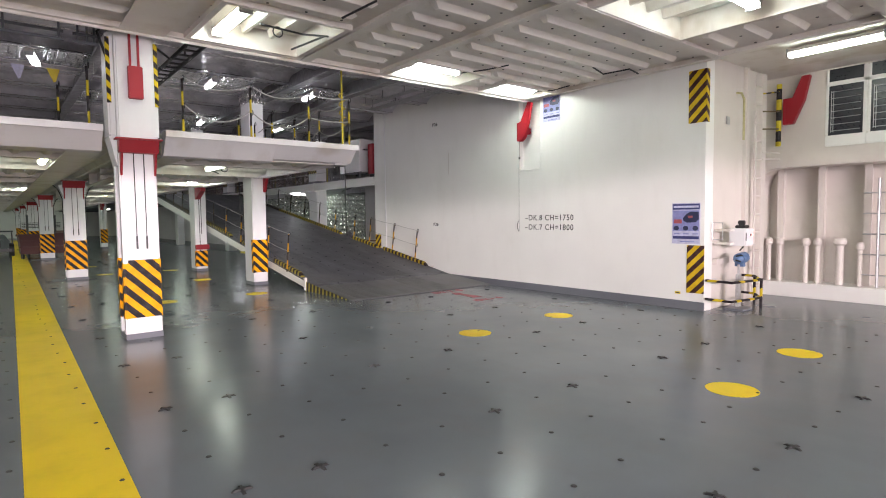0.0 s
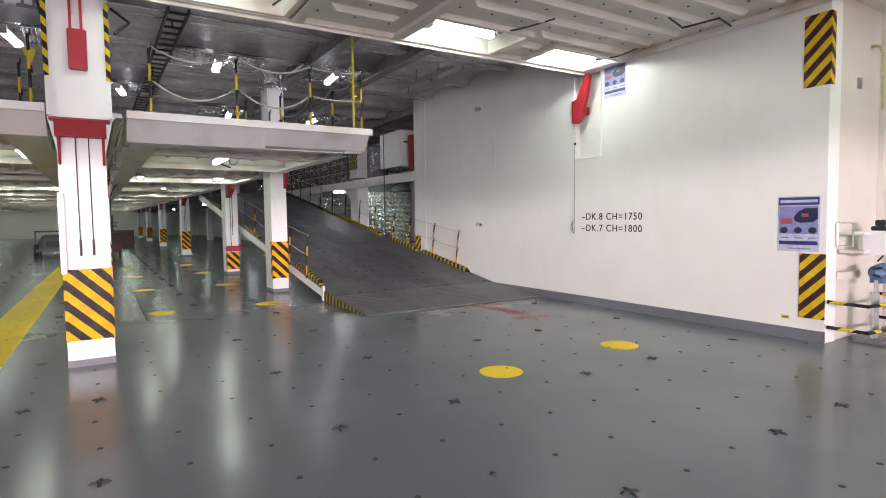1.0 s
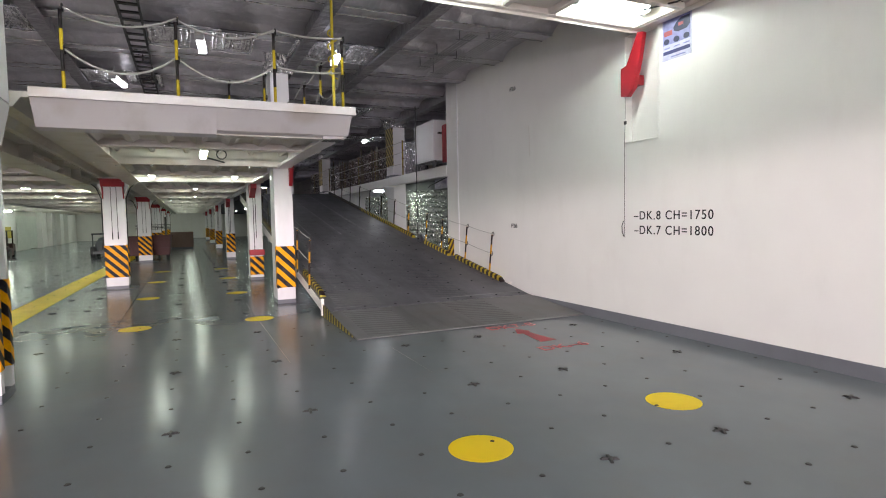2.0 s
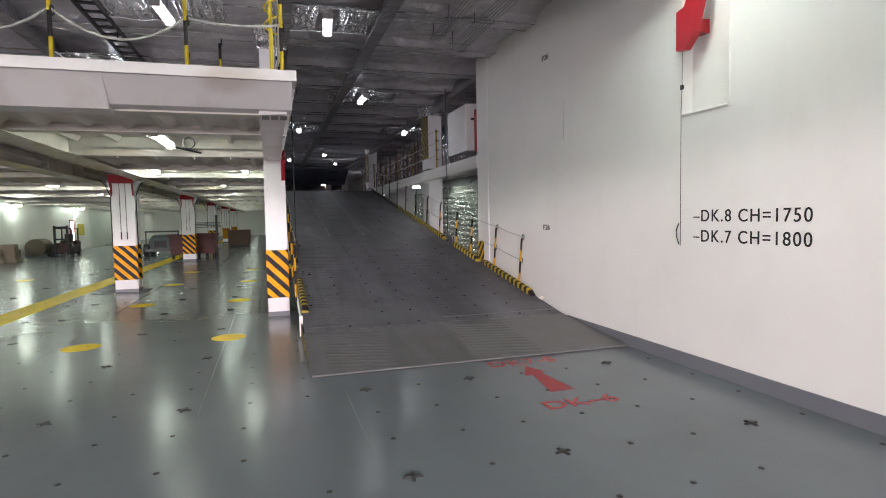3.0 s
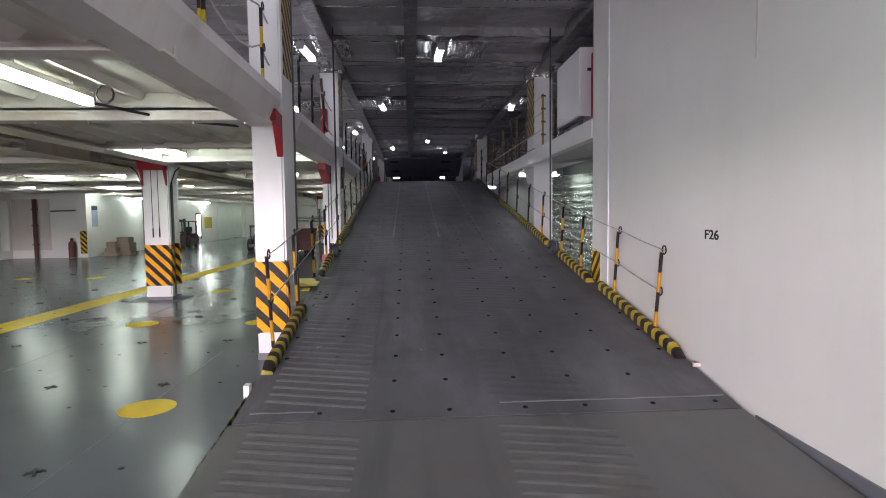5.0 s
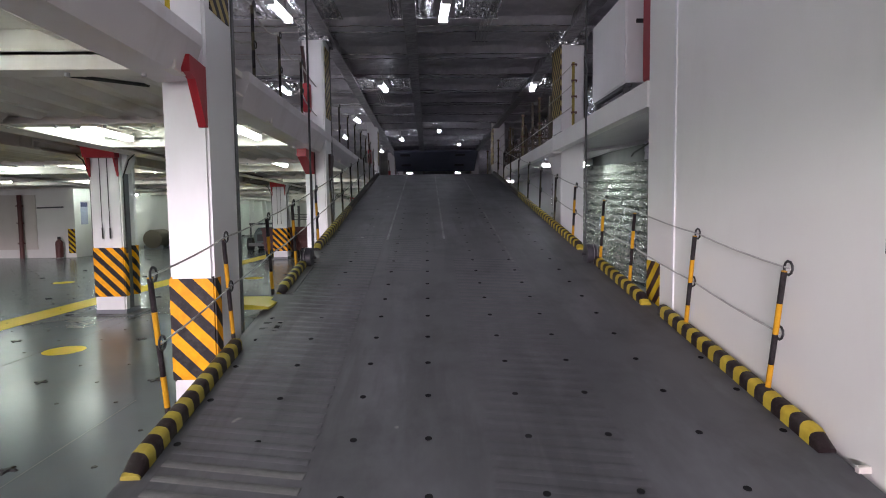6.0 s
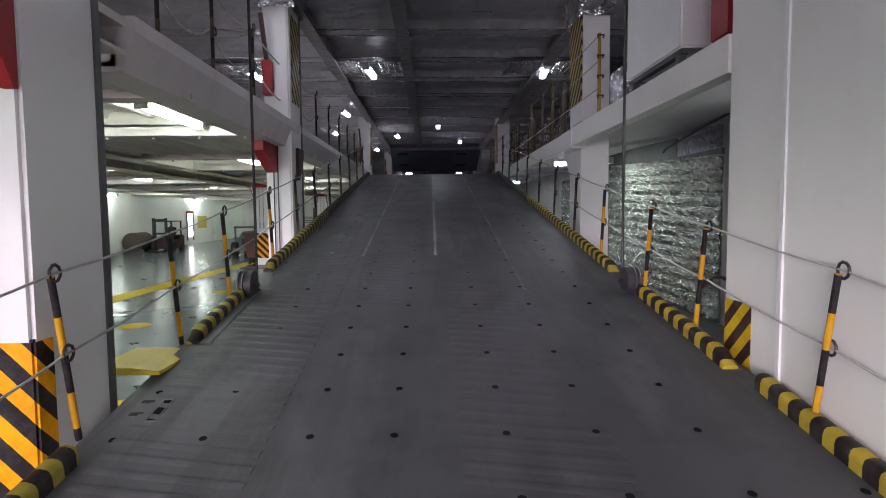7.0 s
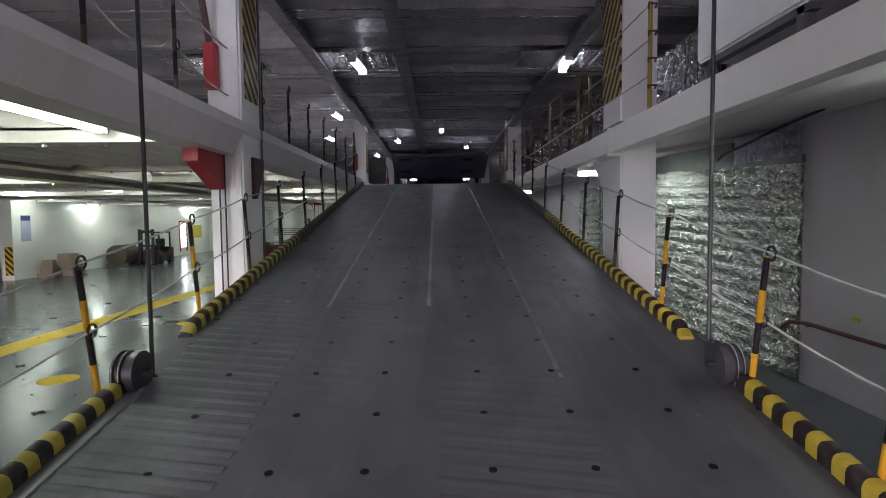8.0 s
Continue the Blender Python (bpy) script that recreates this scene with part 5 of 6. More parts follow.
for yy in (4.0, 3.36, 2.7, 2.0, 1.2, 0.4):
    part("frame_rib", boxes((10.95, 11.15, yy - 0.012, yy + 0.012, 0.25, 2.28), (10.93, 10.95, yy - 0.05, yy + 0.05, 0.25, 2.28)), CREAM, bay)
for yy, r, h in ((4.15, 0.05, 1.0), (3.97, 0.055, 1.0), (3.56, 0.06, 1.0), (3.38, 0.055, 1.0), (3.06, 0.085, 1.02), (2.78, 0.05, 0.95)):
    v = thing("vent_pipe", "cream vent pipe with a capped head in the hull bay", "vent pipe", (10.82, yy - 0.02, 0.25), "vent pipes in the bay")
    b = fresh()
    tube(b, (0, 0, 0), (0, 0, h - 0.36), r * 0.72, 12)
    part("pipe", b, CREAM, v, smooth=True)
    b = fresh()
    tube(b, (0, 0, h - 0.36), (0, 0, h - 0.33), r * 0.75, 12, r * 1.15)
    tube(b, (0, 0, h - 0.33), (0, 0, h - 0.27), r * 1.15, 12)
    tube(b, (0, 0, h - 0.27), (0, 0, h - 0.23), r * 1.15, 12, r * 0.8)
    part("cap", b, CREAM, v, smooth=True)
lad = thing("frame_ladder", "galvanised tube frame standing in the hull bay", "ladder", (10.75, 2.46, 0.25))
for dy in (-0.12, 0.05):
    b = fresh()
    tube(b, (0, dy, 0), (0, dy, 1.75), 0.022, 8)
    part("rail", b, GALV, lad, smooth=True)
for k in range(5):
    b = fresh()
    tube(b, (0, -0.12, 0.2 + 0.33 * k), (0, 0.25, 0.2 + 0.33 * k), 0.012, 6)
    part("rung", b, GALV, lad)
for k in range(3):
    y1 = 3.20 - 0.57 * k
    w = thing("louvre_window", "dark louvred opening behind guard bars in a white frame", "window", kind="structure")
    part("surround", boxes((10.62, 10.66, y1 - 0.53, y1 + 0.04, 2.55, 2.73), (10.62, 10.66, y1 - 0.53, y1 + 0.04, 3.53, 3.60), (10.62, 10.66, y1, y1 + 0.04, 2.73, 3.80),
                           (10.62, 10.66, y1 - 0.53, y1 - 0.47, 2.73, 3.80)), WALL, w, "white frame", bevel=0.012)
    part("pane", boxes((10.642, 10.652, y1 - 0.47, y1, 2.73, 3.53)), GLASSDARK, w)
    part("pane", boxes((10.642, 10.652, y1 - 0.47, y1, 3.60, 3.8)), GLASSDARK, w)
    for i in range(7):
        b = fresh()
        tube(b, (10.625, y1 - 0.44, 2.80 + 0.105 * i), (10.625, y1 - 0.04, 2.80 + 0.105 * i), 0.006, 6)
        part("guard_bar", b, GALV, w)
    for dy in (-0.07, -0.04):
        b = fresh()
        tube(b, (10.625, y1 + dy, 2.78), (10.625, y1 + dy, 3.45), 0.005, 6)
        part("guard_bar", b, GALV, w)
b = fresh()
prism(b, [(3.84, 2.98), (3.84, 3.42), (3.70, 3.42), (3.56, 3.76), (3.44, 3.76), (3.52, 3.36), (3.68, 2.98)], "x", 10.50, 10.60)
single("red_bracket", b, RED, "bright red angled bracket by the ladder", "bracket", bevel=0.006)
b = fresh()
tube(b, (10.5, 3.90, 2.62), (10.5, 3.90, 3.68), 0.042, 10)
single("striped_post", b, BANDPOST, "black and yellow striped vertical post by the ladder", "post", smooth=True)
ladder = thing("wall_ladder", "cream steel ladder fixed to the cross wall", "ladder", (9.62, 3.93, 0))
part("stile", boxes((-0.02, 0.03, -0.02, 0.0, 0.0, 3.2)), CREAM, ladder)
part("stile", boxes((0.22, 0.40, -0.02, 0.09, 0.0, 3.78)), CREAM, ladder, bevel=0.01)
for k in range(12):
    b = fresh()
    tube(b, (0.0, -0.01, 0.25 + 0.3 * k), (0.24, -0.01, 0.25 + 0.3 * k), 0.013, 6)
    part("rung", b, CREAM, ladder)
for k, (za, zb) in enumerate(((2.36, 2.40), (2.48, 2.50), (2.86, 2.92), (3.15, 3.22), (3.44, 3.56))):
    b = fresh()
    tube(b, (0.24, -0.03, za), (0.90, -0.04, zb), 0.013, 6)
    part("hoop_bar", b, RAILBAND if k == 4 else CREAM if k < 2 else OCHRE, ladder)
b = fresh()
pipe(b, [(-0.56, -0.06, 2.62), (-0.56, -0.06, 3.25), (-0.52, 0.0, 3.36), (-0.50, 0.08, 3.38)], 0.018, 8)
part("grab_rail", b, PALEYEL, ladder, "faded pale yellow grab rail")
single("wall_plate", boxes((8.78, 8.89, 4.008, 4.018, 2.86, 2.98)), GALV, "small grey name plate on the cross wall", "plate")
part("stiffener", boxes((9.38, 9.46, 3.96, 4.018, 0.0, 3.82)), CREAM, wall_cross)

# ---- mezzanine and the wall under it ----
single("wall_under_mezzanine", boxes((10.15, HULL, 13.5, FAR, 0, 2.84), (8.35, HULL, 13.22, 13.5, 0, TOP)), MAUVE, "plain grey-white steel wall under the mezzanine", "wall", kind="structure")


def quilt(name, x, y0, y1, z0, z1, step_y, step_z, depth, material, label, seed, rise=0.0):
    """A blanket of puckered foil: a grid pushed in at its quilting lines."""
    rnd = random.Random(seed)
    b = fresh()
    ny, nz = max(2, int((y1 - y0) / step_y * 4)), max(2, int((z1 - z0) / step_z * 4))
    pleat = [[rnd.uniform(-0.55, 0.55) for _ in range(ny + 1)] for _ in range(nz // 4 + 1)]
    grid = []
    for j in range(nz + 1):
        row = []
        for i in range(ny + 1):
            v = (j % 4) / 4.0
            puff = math.sin(math.pi * v) * (0.75 + pleat[j // 4][i]) + rnd.uniform(-0.2, 0.2)
            row.append(b.verts.new((x - depth * puff, y0 + (y1 - y0) * i / ny + rnd.uniform(-0.02, 0.02), z0 + (z1 - z0 + rise * i / ny) * j / nz)))
        grid.append(row)
    for j in range(nz):
        for i in range(ny):
            b.faces.new((grid[j][i], grid[j][i + 1], grid[j + 1][i + 1], grid[j + 1][i]))
    box(b, x + 0.02, x + 0.035, y0 + 0.03, y1 - 0.03, z0 + 0.01, z1 - 0.01)
    return single(name, b, material, label, "insulation", kind="structure")


quilt("foil_blanket", 10.115, 17.1, 24.0, 0.02, 2.27, 0.13, 0.155, 0.05, FOILBRIGHT, "bright quilted foil insulation blanket on the wall", 3, 0.33)
quilt("foil_blanket", 10.115, 24.2, 26.0, 0.02, 2.4, 0.2, 0.155, 0.04, FOILBRIGHT, "bright quilted foil insulation blanket on the wall", 4)
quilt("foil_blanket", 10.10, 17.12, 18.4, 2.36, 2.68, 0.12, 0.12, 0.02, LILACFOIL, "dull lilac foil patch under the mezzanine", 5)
quilt("foil_blanket", 9.4, 17.3, 19.6, 2.625, 3.85, 0.10, 0.9, 0.05, LINING, "bright crumpled foil insulation behind the mezzanine rail", 6)
# Added dark backing: keeps the brightly lit hull from showing behind the rail.
quilt("foil_blanket", 9.4, 19.65, 34.0, 2.625, 4.0, 0.16, 0.7, 0.05, BROWNFOIL, "dark crumpled foil backing added behind the mezzanine rail", 8)
quilt("foil_blanket", -6.21, 42.2, 47.0, 0.05, 2.1, 0.5, 0.22, -0.03, WHITEFOIL, "bright quilted foil insulation blanket on the far hull side", 7)
# Dark strip laid where the beam's shadow falls above the blanket.
b = fresh()
prism(b, [(17.12, 2.27), (24.0, 2.59), (24.0, 2.80), (18.5, 2.66), (18.4, 2.38), (17.12, 2.36)], "x", 10.105, 10.148)
single("dark_band", b, DARKSTEEL, "dark strip standing for the shade over the foil blanket", "strip", kind="structure")
# Dark sheet added over the deck to carry the lack of light here.
single("walkway", boxes((8.10, 10.15, 13.5, 40.0, 0.0, 0.006)), GREYBASE, "dark grey sheet standing for the unlit deck under the mezzanine", "walkway", kind="structure")
rope("wall_handrail", [(10.05, 17.42, 0.47), (10.05, 17.15, 0.64), (10.05, 16.9, 0.665), (10.05, 16.0, 0.66), (10.05, 13.5, 0.64)], 0.022, RUSTRED, "dark red pipe handrail on the wall", "handrail")
for yy in (13.9, 15.2, 16.9):
    single("rail_bracket", boxes((10.05, 10.15, yy - 0.012, yy + 0.012, 0.63, 0.66)), RUSTRED, "small bracket carrying the wall handrail", "bracket", "handrail brackets")
single("yellow_tag", boxes((10.142, 10.149, 16.33, 16.43, 0.78, 0.82)), YELLOW, "small yellow marker tag under the mezzanine", "tag")
rope("hanging_cable", [(9.75, 16.3, 2.66), (9.75, 16.9, 2.60), (9.75, 17.6, 2.50), (9.75, 18.0, 2.45), (9.75, 18.12, 2.40)], 0.016, BLACK, "black cable slung under the mezzanine", "cable")

cab = thing("storage_cabinet", "large white steel cabinet on the mezzanine edge", "cabinet", (8.56, 14.85, 2.62))
part("body", boxes((-0.31, 0.31, -0.6, 0.6, 0.2, 1.15)), PILLAR, cab, bevel=0.015)
for dx in (-0.26, 0.26):
    for dy in (-0.5, 0.5):
        part("leg", boxes((dx - 0.03, dx + 0.03, dy - 0.03, dy + 0.03, 0, 0.2)), DARKSTEEL, cab)
part("skid", boxes((-0.29, -0.23, -0.58, 0.58, 0.16, 0.2), (0.23, 0.29, -0.58, 0.58, 0.16, 0.2)), DARKSTEEL, cab)
part("hook", boxes((-0.2, 0.2, -0.62, -0.6, 0.82, 0.86)), BLACK, cab)
fire = thing("fire_box", "red fire equipment box on the mezzanine", "fire box", (8.45, 13.72, 2.62))
part("body", boxes((-0.17, 0.17, -0.13, 0.13, 0.1, 0.95)), RED, fire, bevel=0.015)
part("stand", boxes((-0.12, 0.12, -0.1, 0.1, 0.0, 0.1)), DARKSTEEL, fire)
for yy, m in ((16.2, "yellow"), (18.6, "ochre"), (20.4, "ochre"), (22.2, "ochre"), (24.6, "ochre"), (27.5, "ochre")):
    p = thing("rail_post", "%s rail post with rings on the mezzanine edge" % m, "post", (8.2, yy, 2.62), "mezzanine rail posts")
    b = fresh()
    tube(b, (0, 0, 0), (0, 0, 0.92), 0.020, 8)
    part("post", b, OCHREDULL if yy < 17 else OCHRE, p, smooth=True)
    for z in (0.2, 0.42, 0.64, 0.86):
        b = fresh()
        pipe(b, [(-0.02, -0.02, z), (-0.05, -0.09, z + 0.01), (0.02, -0.1, z + 0.01), (0.03, -0.03, z)], 0.01, 5)
        part("ring", b, RUSTRED, p)
for h in (0.3, 0.6, 0.88):
    rope("rail_wire", [(8.18, 16.2, 2.62 + h), (8.18, 30.0, 2.62 + h)], 0.006, ROPE, "thin wire of the mezzanine rail")
for k in range(7):
    p = thing("lashing_rack", "brown timber rack standing on the mezzanine", "rack", (8.8 + 0.1 * (k % 2), 18.4 + 1.5 * k, 2.62), "mezzanine racks")
    for dx in (-0.2, 0.2):
        part("upright", boxes((dx - 0.022, dx + 0.022, -0.022, 0.022, 0, 1.05 + 0.15 * (k % 3))), TIMBER, p)
    part("crosspiece", boxes((-0.24, 0.24, -0.02, 0.02, 0.5, 0.54)), TIMBER, p)
b = fresh()
prism(b, [(17.6, 2.38), (17.6, 2.06), (17.66, 2.05), (18.0, 2.32), (18.0, 2.38)], "x", 8.24, 8.5)
single("knee_bracket", b, WALL, "white knee bracket under the mezzanine at the pillar", "bracket")

# ---- far side of the hold ----
single("safety_notice", boxes((-6.248, -6.238, 28.45, 28.85, 1.15, 1.95)), POSTPALE, "pale blue safety notice on the far hull side", "notice")
single("notice_title", boxes((-6.238, -6.234, 28.46, 28.84, 1.78, 1.93)), POSTBLUE, "dark title band of the far notice", "notice")
single("yellow_sign", boxes((-6.248, -6.235, 40.1, 41.3, 0.8, 1.45)), OCHREYEL, "yellow sign on the far hull side", "sign")
single("hazard_board", boxes((-6.50, -6.26, 28.088, 28.096, 0.15, 1.0)), HAZWALL, "black and yellow hazard board at the far wall corner", "hazard board", "wall hazard boards")
door = thing("far_doorway", "lit doorway in the far hull side with a red frame", "doorway", kind="structure")
part("opening", boxes((-6.249, -6.24, 38.85, 39.45, 0.4, 1.6)), DOORGLOW, door, "brightly lit stairwell")
part("frame", boxes((-6.25, -6.22, 38.75, 38.85, 0.2, 1.7), (-6.25, -6.22, 39.45, 39.55, 0.2, 1.7), (-6.25, -6.22, 38.75, 39.55, 1.6, 1.7)), RED, door)
for yy in (31.7, 39.9):
    light_fitting("wall_light", (-6.0, yy, 2.3), "x", 0.4, LAMPWALL, "bright wall light on the far hull side", "wall lights", 0.08)
far_bay = thing("far_hull_bay", "framed recess in the far hull with red pipes and a white coaming", "bay", kind="structure")
part("coaming", boxes((-9.2, -8.95, 20.0, 28.09, 0, 0.3)), WALL, far_bay)
part("header", boxes((-9.2, -8.9, 20.0, 28.09, 2.15, 2.66)), WALL, far_bay)
for yy in (24.2, 26.2, 27.95):
    part("rib", boxes((-9.2, -8.9, yy - 0.08, yy + 0.08, 0.3, 2.15)), WALL, far_bay)
single("wall_panel", boxes((-8.9, -8.2, 28.07, 28.098, 0.3, 2.2), (-8.2, -7.55, 28.05, 28.098, 0.3, 2.2)), CREAM, "cream panel in the framed recess", "panel", kind="structure")
rp = thing("red_pipe", "rust-red vertical pipe with flanges in the far bay", "pipe", (-8.0, 27.93, 0.0), kind="")
b = fresh()
tube(b, (0, 0, 0.0), (0, 0, 2.2), 0.07, 12)
part("pipe", b, RUSTRED, rp, smooth=True)
for z in (0.5, 1.2, 1.8):
    b = fresh()
    tube(b, (0, 0, z), (0, 0, z + 0.05), 0.11, 12)
    part("flange", b, RUSTRED, rp)
ext = thing("fire_extinguisher", "red fire extinguisher standing by the far wall", "extinguisher", (-6.72, 27.93, 0.0))
b = fresh()
tube(b, (0, 0, 0.02), (0, 0, 0.55), 0.12, 16)
tube(b, (0, 0, 0.55), (0, 0, 0.66), 0.12, 16, 0.04)
part("cylinder", b, RUSTRED, ext, smooth=True)
part("valve", boxes((-0.04, 0.04, -0.03, 0.03, 0.66, 0.74)), BLACK, ext)
rope("wall_pipe", [(-7.5, 28.06, 1.75), (-6.6, 28.06, 1.77)], 0.025, DARKSTEEL, "dark pipe across the far wall", "pipe")

for at, sz, label in (((-5.6, 29.6, 0), (0.30, 0.6, 0.36), "brown cardboard cartons stacked on a pallet"), ((-5.85, 29.05, 0), (0.22, 0.36, 0.2), "small brown carton on a pallet by the wall")):
    p = thing("carton_stack", label, "cartons", at)
    part("pallet", boxes(*[(-sz[0] - 0.04, sz[0] + 0.04, yy - 0.06, yy + 0.06, 0, 0.12) for yy in (-sz[1] * 0.5, 0, sz[1] * 0.5)]), CARDBOARD, p)
    part("carton", boxes((-sz[0] * 0.95, sz[0] * 0.9, -sz[1] / 2, sz[1] / 2, 0.12, 0.12 + sz[2])), CARDBOARD, p, bevel=0.02)
    part("carton", boxes((-sz[0] * 0.8, sz[0] * 0.75, -sz[1] / 2 + 0.05, sz[1] / 2 - 0.1, 0.12 + sz[2], 0.34 + sz[2])), CARDBOARD, p, bevel=0.02)
p = thing("drum", "grey-brown bale drum lying by the far wall", "drum", (-5.75, 33.0, 0))
b = fresh()
tube(b, (0, -0.5, 0.42), (0, 0.5, 0.42), 0.40, 20)
part("body", b, TIMBER, p, smooth=True)
for sy in (-0.4, 0.4):
    part("cradle", boxes((-0.4, 0.4, sy - 0.05, sy + 0.05, 0, 0.15)), DARKSTEEL, p)


def wheel(name, c, r, w, axis, parent, material=BLACK):
    b = fresh()
    d = Vector((w / 2, 0, 0)) if axis == "x" else Vector((0, w / 2, 0))
    c = Vector(c)
    tube(b, c - d, c + d, r, 16)
    tube(b, c - d * 1.05, c + d * 1.05, r * 0.5, 12)
    return part(name, b, material, parent, smooth=True)


fl = thing("forklift", "dark red forklift truck parked by the far wall", "forklift", (-4.9, 33.8, 0))
fl.scale = (0.85, 0.72, 0.8)
b = fresh()
prism(b, [(-0.85, 0.15), (0.75, 0.15), (0.95, 0.35), (0.95, 0.8), (0.5, 0.85), (0.2, 0.6), (-0.4, 0.6), (-0.5, 0.75), (-0.85, 0.7)], "x", -0.45, 0.45)
part("body", b, DARKRED, fl, bevel=0.03)
part("seat", boxes((-0.22, 0.22, 0.1, 0.5, 0.85, 0.95), (-0.22, 0.22, 0.45, 0.55, 0.9, 1.25)), BLACK, fl, bevel=0.03)
for sx in (-0.3, 0.3):
    part("mast_rail", boxes((sx - 0.05, sx + 0.05, -1.05, -0.93, 0.05, 1.75)), BLACK, fl)
    part("guard_post", boxes((sx * 1.3 - 0.03, sx * 1.3 + 0.03, -0.6, -0.54, 0.6, 1.55)), BLACK, fl)
    part("guard_post", boxes((sx * 1.3 - 0.03, sx * 1.3 + 0.03, 0.62, 0.68, 0.8, 1.55)), BLACK, fl)
    part("fork", boxes((sx * 0.6 - 0.05, sx * 0.6 + 0.05, -2.0, -1.05, 0.06, 0.1)), BLACK, fl)
    wheel("front_wheel", (sx * 1.4, -0.6, 0.27), 0.27, 0.2, "x", fl)
    wheel("rear_wheel", (sx * 1.3, 0.65, 0.22), 0.22, 0.18, "x", fl)
part("overhead_guard", boxes((-0.43, 0.43, -0.62, 0.7, 1.55, 1.6)), BLACK, fl)
for zz in (0.9, 1.6):
    part("mast_crosspiece", boxes((-0.3, 0.3, -1.04, -0.96, zz, zz + 0.1)), BLACK, fl)


def skip(at, turn, label, size=(0.8, 0.65, 0.95)):
    s = thing("wheeled_skip", label, "skip", group="wheeled skips")
    s.matrix_world = pose(*at, 0, 0, turn)
    w, d, h = size
    b = fresh()
    lo = [(-w / 2 * 0.86, -d / 2 * 0.8), (w / 2 * 0.86, -d / 2 * 0.8), (w / 2 * 0.86, d / 2 * 0.8), (-w / 2 * 0.86, d / 2 * 0.8)]
    hi = [(-w / 2, -d / 2), (w / 2, -d / 2), (w / 2, d / 2), (-w / 2, d / 2)]
    va, vb = [b.verts.new((x, y, 0.2)) for x, y in lo], [b.verts.new((x, y, h)) for x, y in hi]
    for k in range(4):
        b.faces.new((va[k], va[(k + 1) % 4], vb[(k + 1) % 4], vb[k]))
    b.faces.new(va[::-1])
    vi = [b.verts.new((x * 0.9, y * 0.9, h)) for x, y in hi]
    vj = [b.verts.new((x * 0.9, y * 0.9, 0.4)) for x, y in lo]
    for k in range(4):
        b.faces.new((vb[k], vb[(k + 1) % 4], vi[(k + 1) % 4], vi[k]))
        b.faces.new((vi[k], vi[(k + 1) % 4], vj[(k + 1) % 4], vj[k]))
    b.faces.new(vj)
    part("tub", b, RUSTRED, s)
    for sy in (-1, 1):
        part("rim", boxes((-w / 2 - 0.03, w / 2 + 0.03, sy * d / 2 - 0.025, sy * d / 2 + 0.025, h - 0.06, h + 0.02)), RUSTRED, s)
    for zz in (0.45, 0.7):
        part("rib", boxes((-w / 2 * 0.97 - 0.012, w / 2 * 0.97 + 0.012, -d / 2 - 0.015, -d / 2 + 0.06, zz, zz + 0.04)), RUSTRED, s)
    for sx in (-0.35, 0.35):
        for sy in (-0.3, 0.3):
            wheel("castor", (sx * w, sy * d, 0.1), 0.1, 0.06, "x", s)
    return s


skip((0.98, 27.3, 0), 4, "dark red wheeled steel skip behind a pillar", (0.85, 0.7, 0.95))
skip((1.86, 27.45, 0), -3, "dark red wheeled steel skip behind a pillar", (0.85, 0.7, 0.97))
skip((1.35, 28.6, 0), 0, "dark red wheeled steel skip behind the others", (1.2, 0.8, 0.9))
p = thing("steel_container", "dull brown steel container far down the lane", "container", (2.6, 37.6, 0))
part("body", boxes((-0.6, 0.6, -0.5, 0.5, 0.1, 0.95)), BROWNSTEEL, p, bevel=0.02)
for k in range(5):
    part("corrugation", boxes((-0.53 + 0.24 * k, -0.43 + 0.24 * k, -0.54, -0.5, 0.15, 0.9)), BROWNSTEEL, p)
part("skid", boxes((-0.55, 0.55, -0.45, -0.3, 0, 0.1), (-0.55, 0.55, 0.3, 0.45, 0, 0.1)), DARKSTEEL, p)
p = thing("lashing_rack", "tall rack of lashing rods beyond the skips", "rack", (1.5, 30.5, 0))
for dx in (-0.5, 0.5):
    part("upright", boxes((dx - 0.04, dx + 0.04, -0.04, 0.04, 0, 1.75)), DARKSTEEL, p)
b = fresh()
for k in range(4):
    tube(b, (-0.7, -0.05 * k, 1.2 + 0.07 * k), (0.7, -0.05 * k, 1.22 + 0.06 * k), 0.014, 6)
part("rods", b, DARKSTEEL, p)

cart = thing("tow_tractor", "blue-green tow tractor with a dark steel bar", "tractor", (-0.2, 30.8, 0))
cart.scale = (0.8, 0.8, 0.95)
b = fresh()
prism(b, [(-0.62, 0.3), (-0.72, 0.62), (-0.5, 0.95), (0.5, 0.95), (0.72, 0.62), (0.62, 0.3)], "y", -0.6, 1.4)
part("body", b, TEAL, cart, bevel=0.04)
part("bonnet", boxes((-0.45, 0.45, -1.3, -0.6, 0.35, 0.78)), TEAL, cart, bevel=0.05)
part("grille", boxes((-0.3, 0.3, -1.32, -1.3, 0.42, 0.7)), BLACK, cart)
part("bumper_bar", boxes((-0.85, 0.85, -0.7, -0.62, 1.08, 1.15)), DARKSTEEL, cart, "dark steel bar")
part("chassis", boxes((-0.75, 0.75, -1.2, 1.3, 0.22, 0.34)), DARKSTEEL, cart)
for sx in (-0.8, 0.8):
    part("bar_support", boxes((sx - 0.03, sx + 0.03, -0.68, -0.62, 0.3, 1.12)), DARKSTEEL, cart)
    for sy in (-0.85, 0.85):
        wheel("wheel", (sx * 0.95, sy, 0.28), 0.28, 0.22, "x", cart)

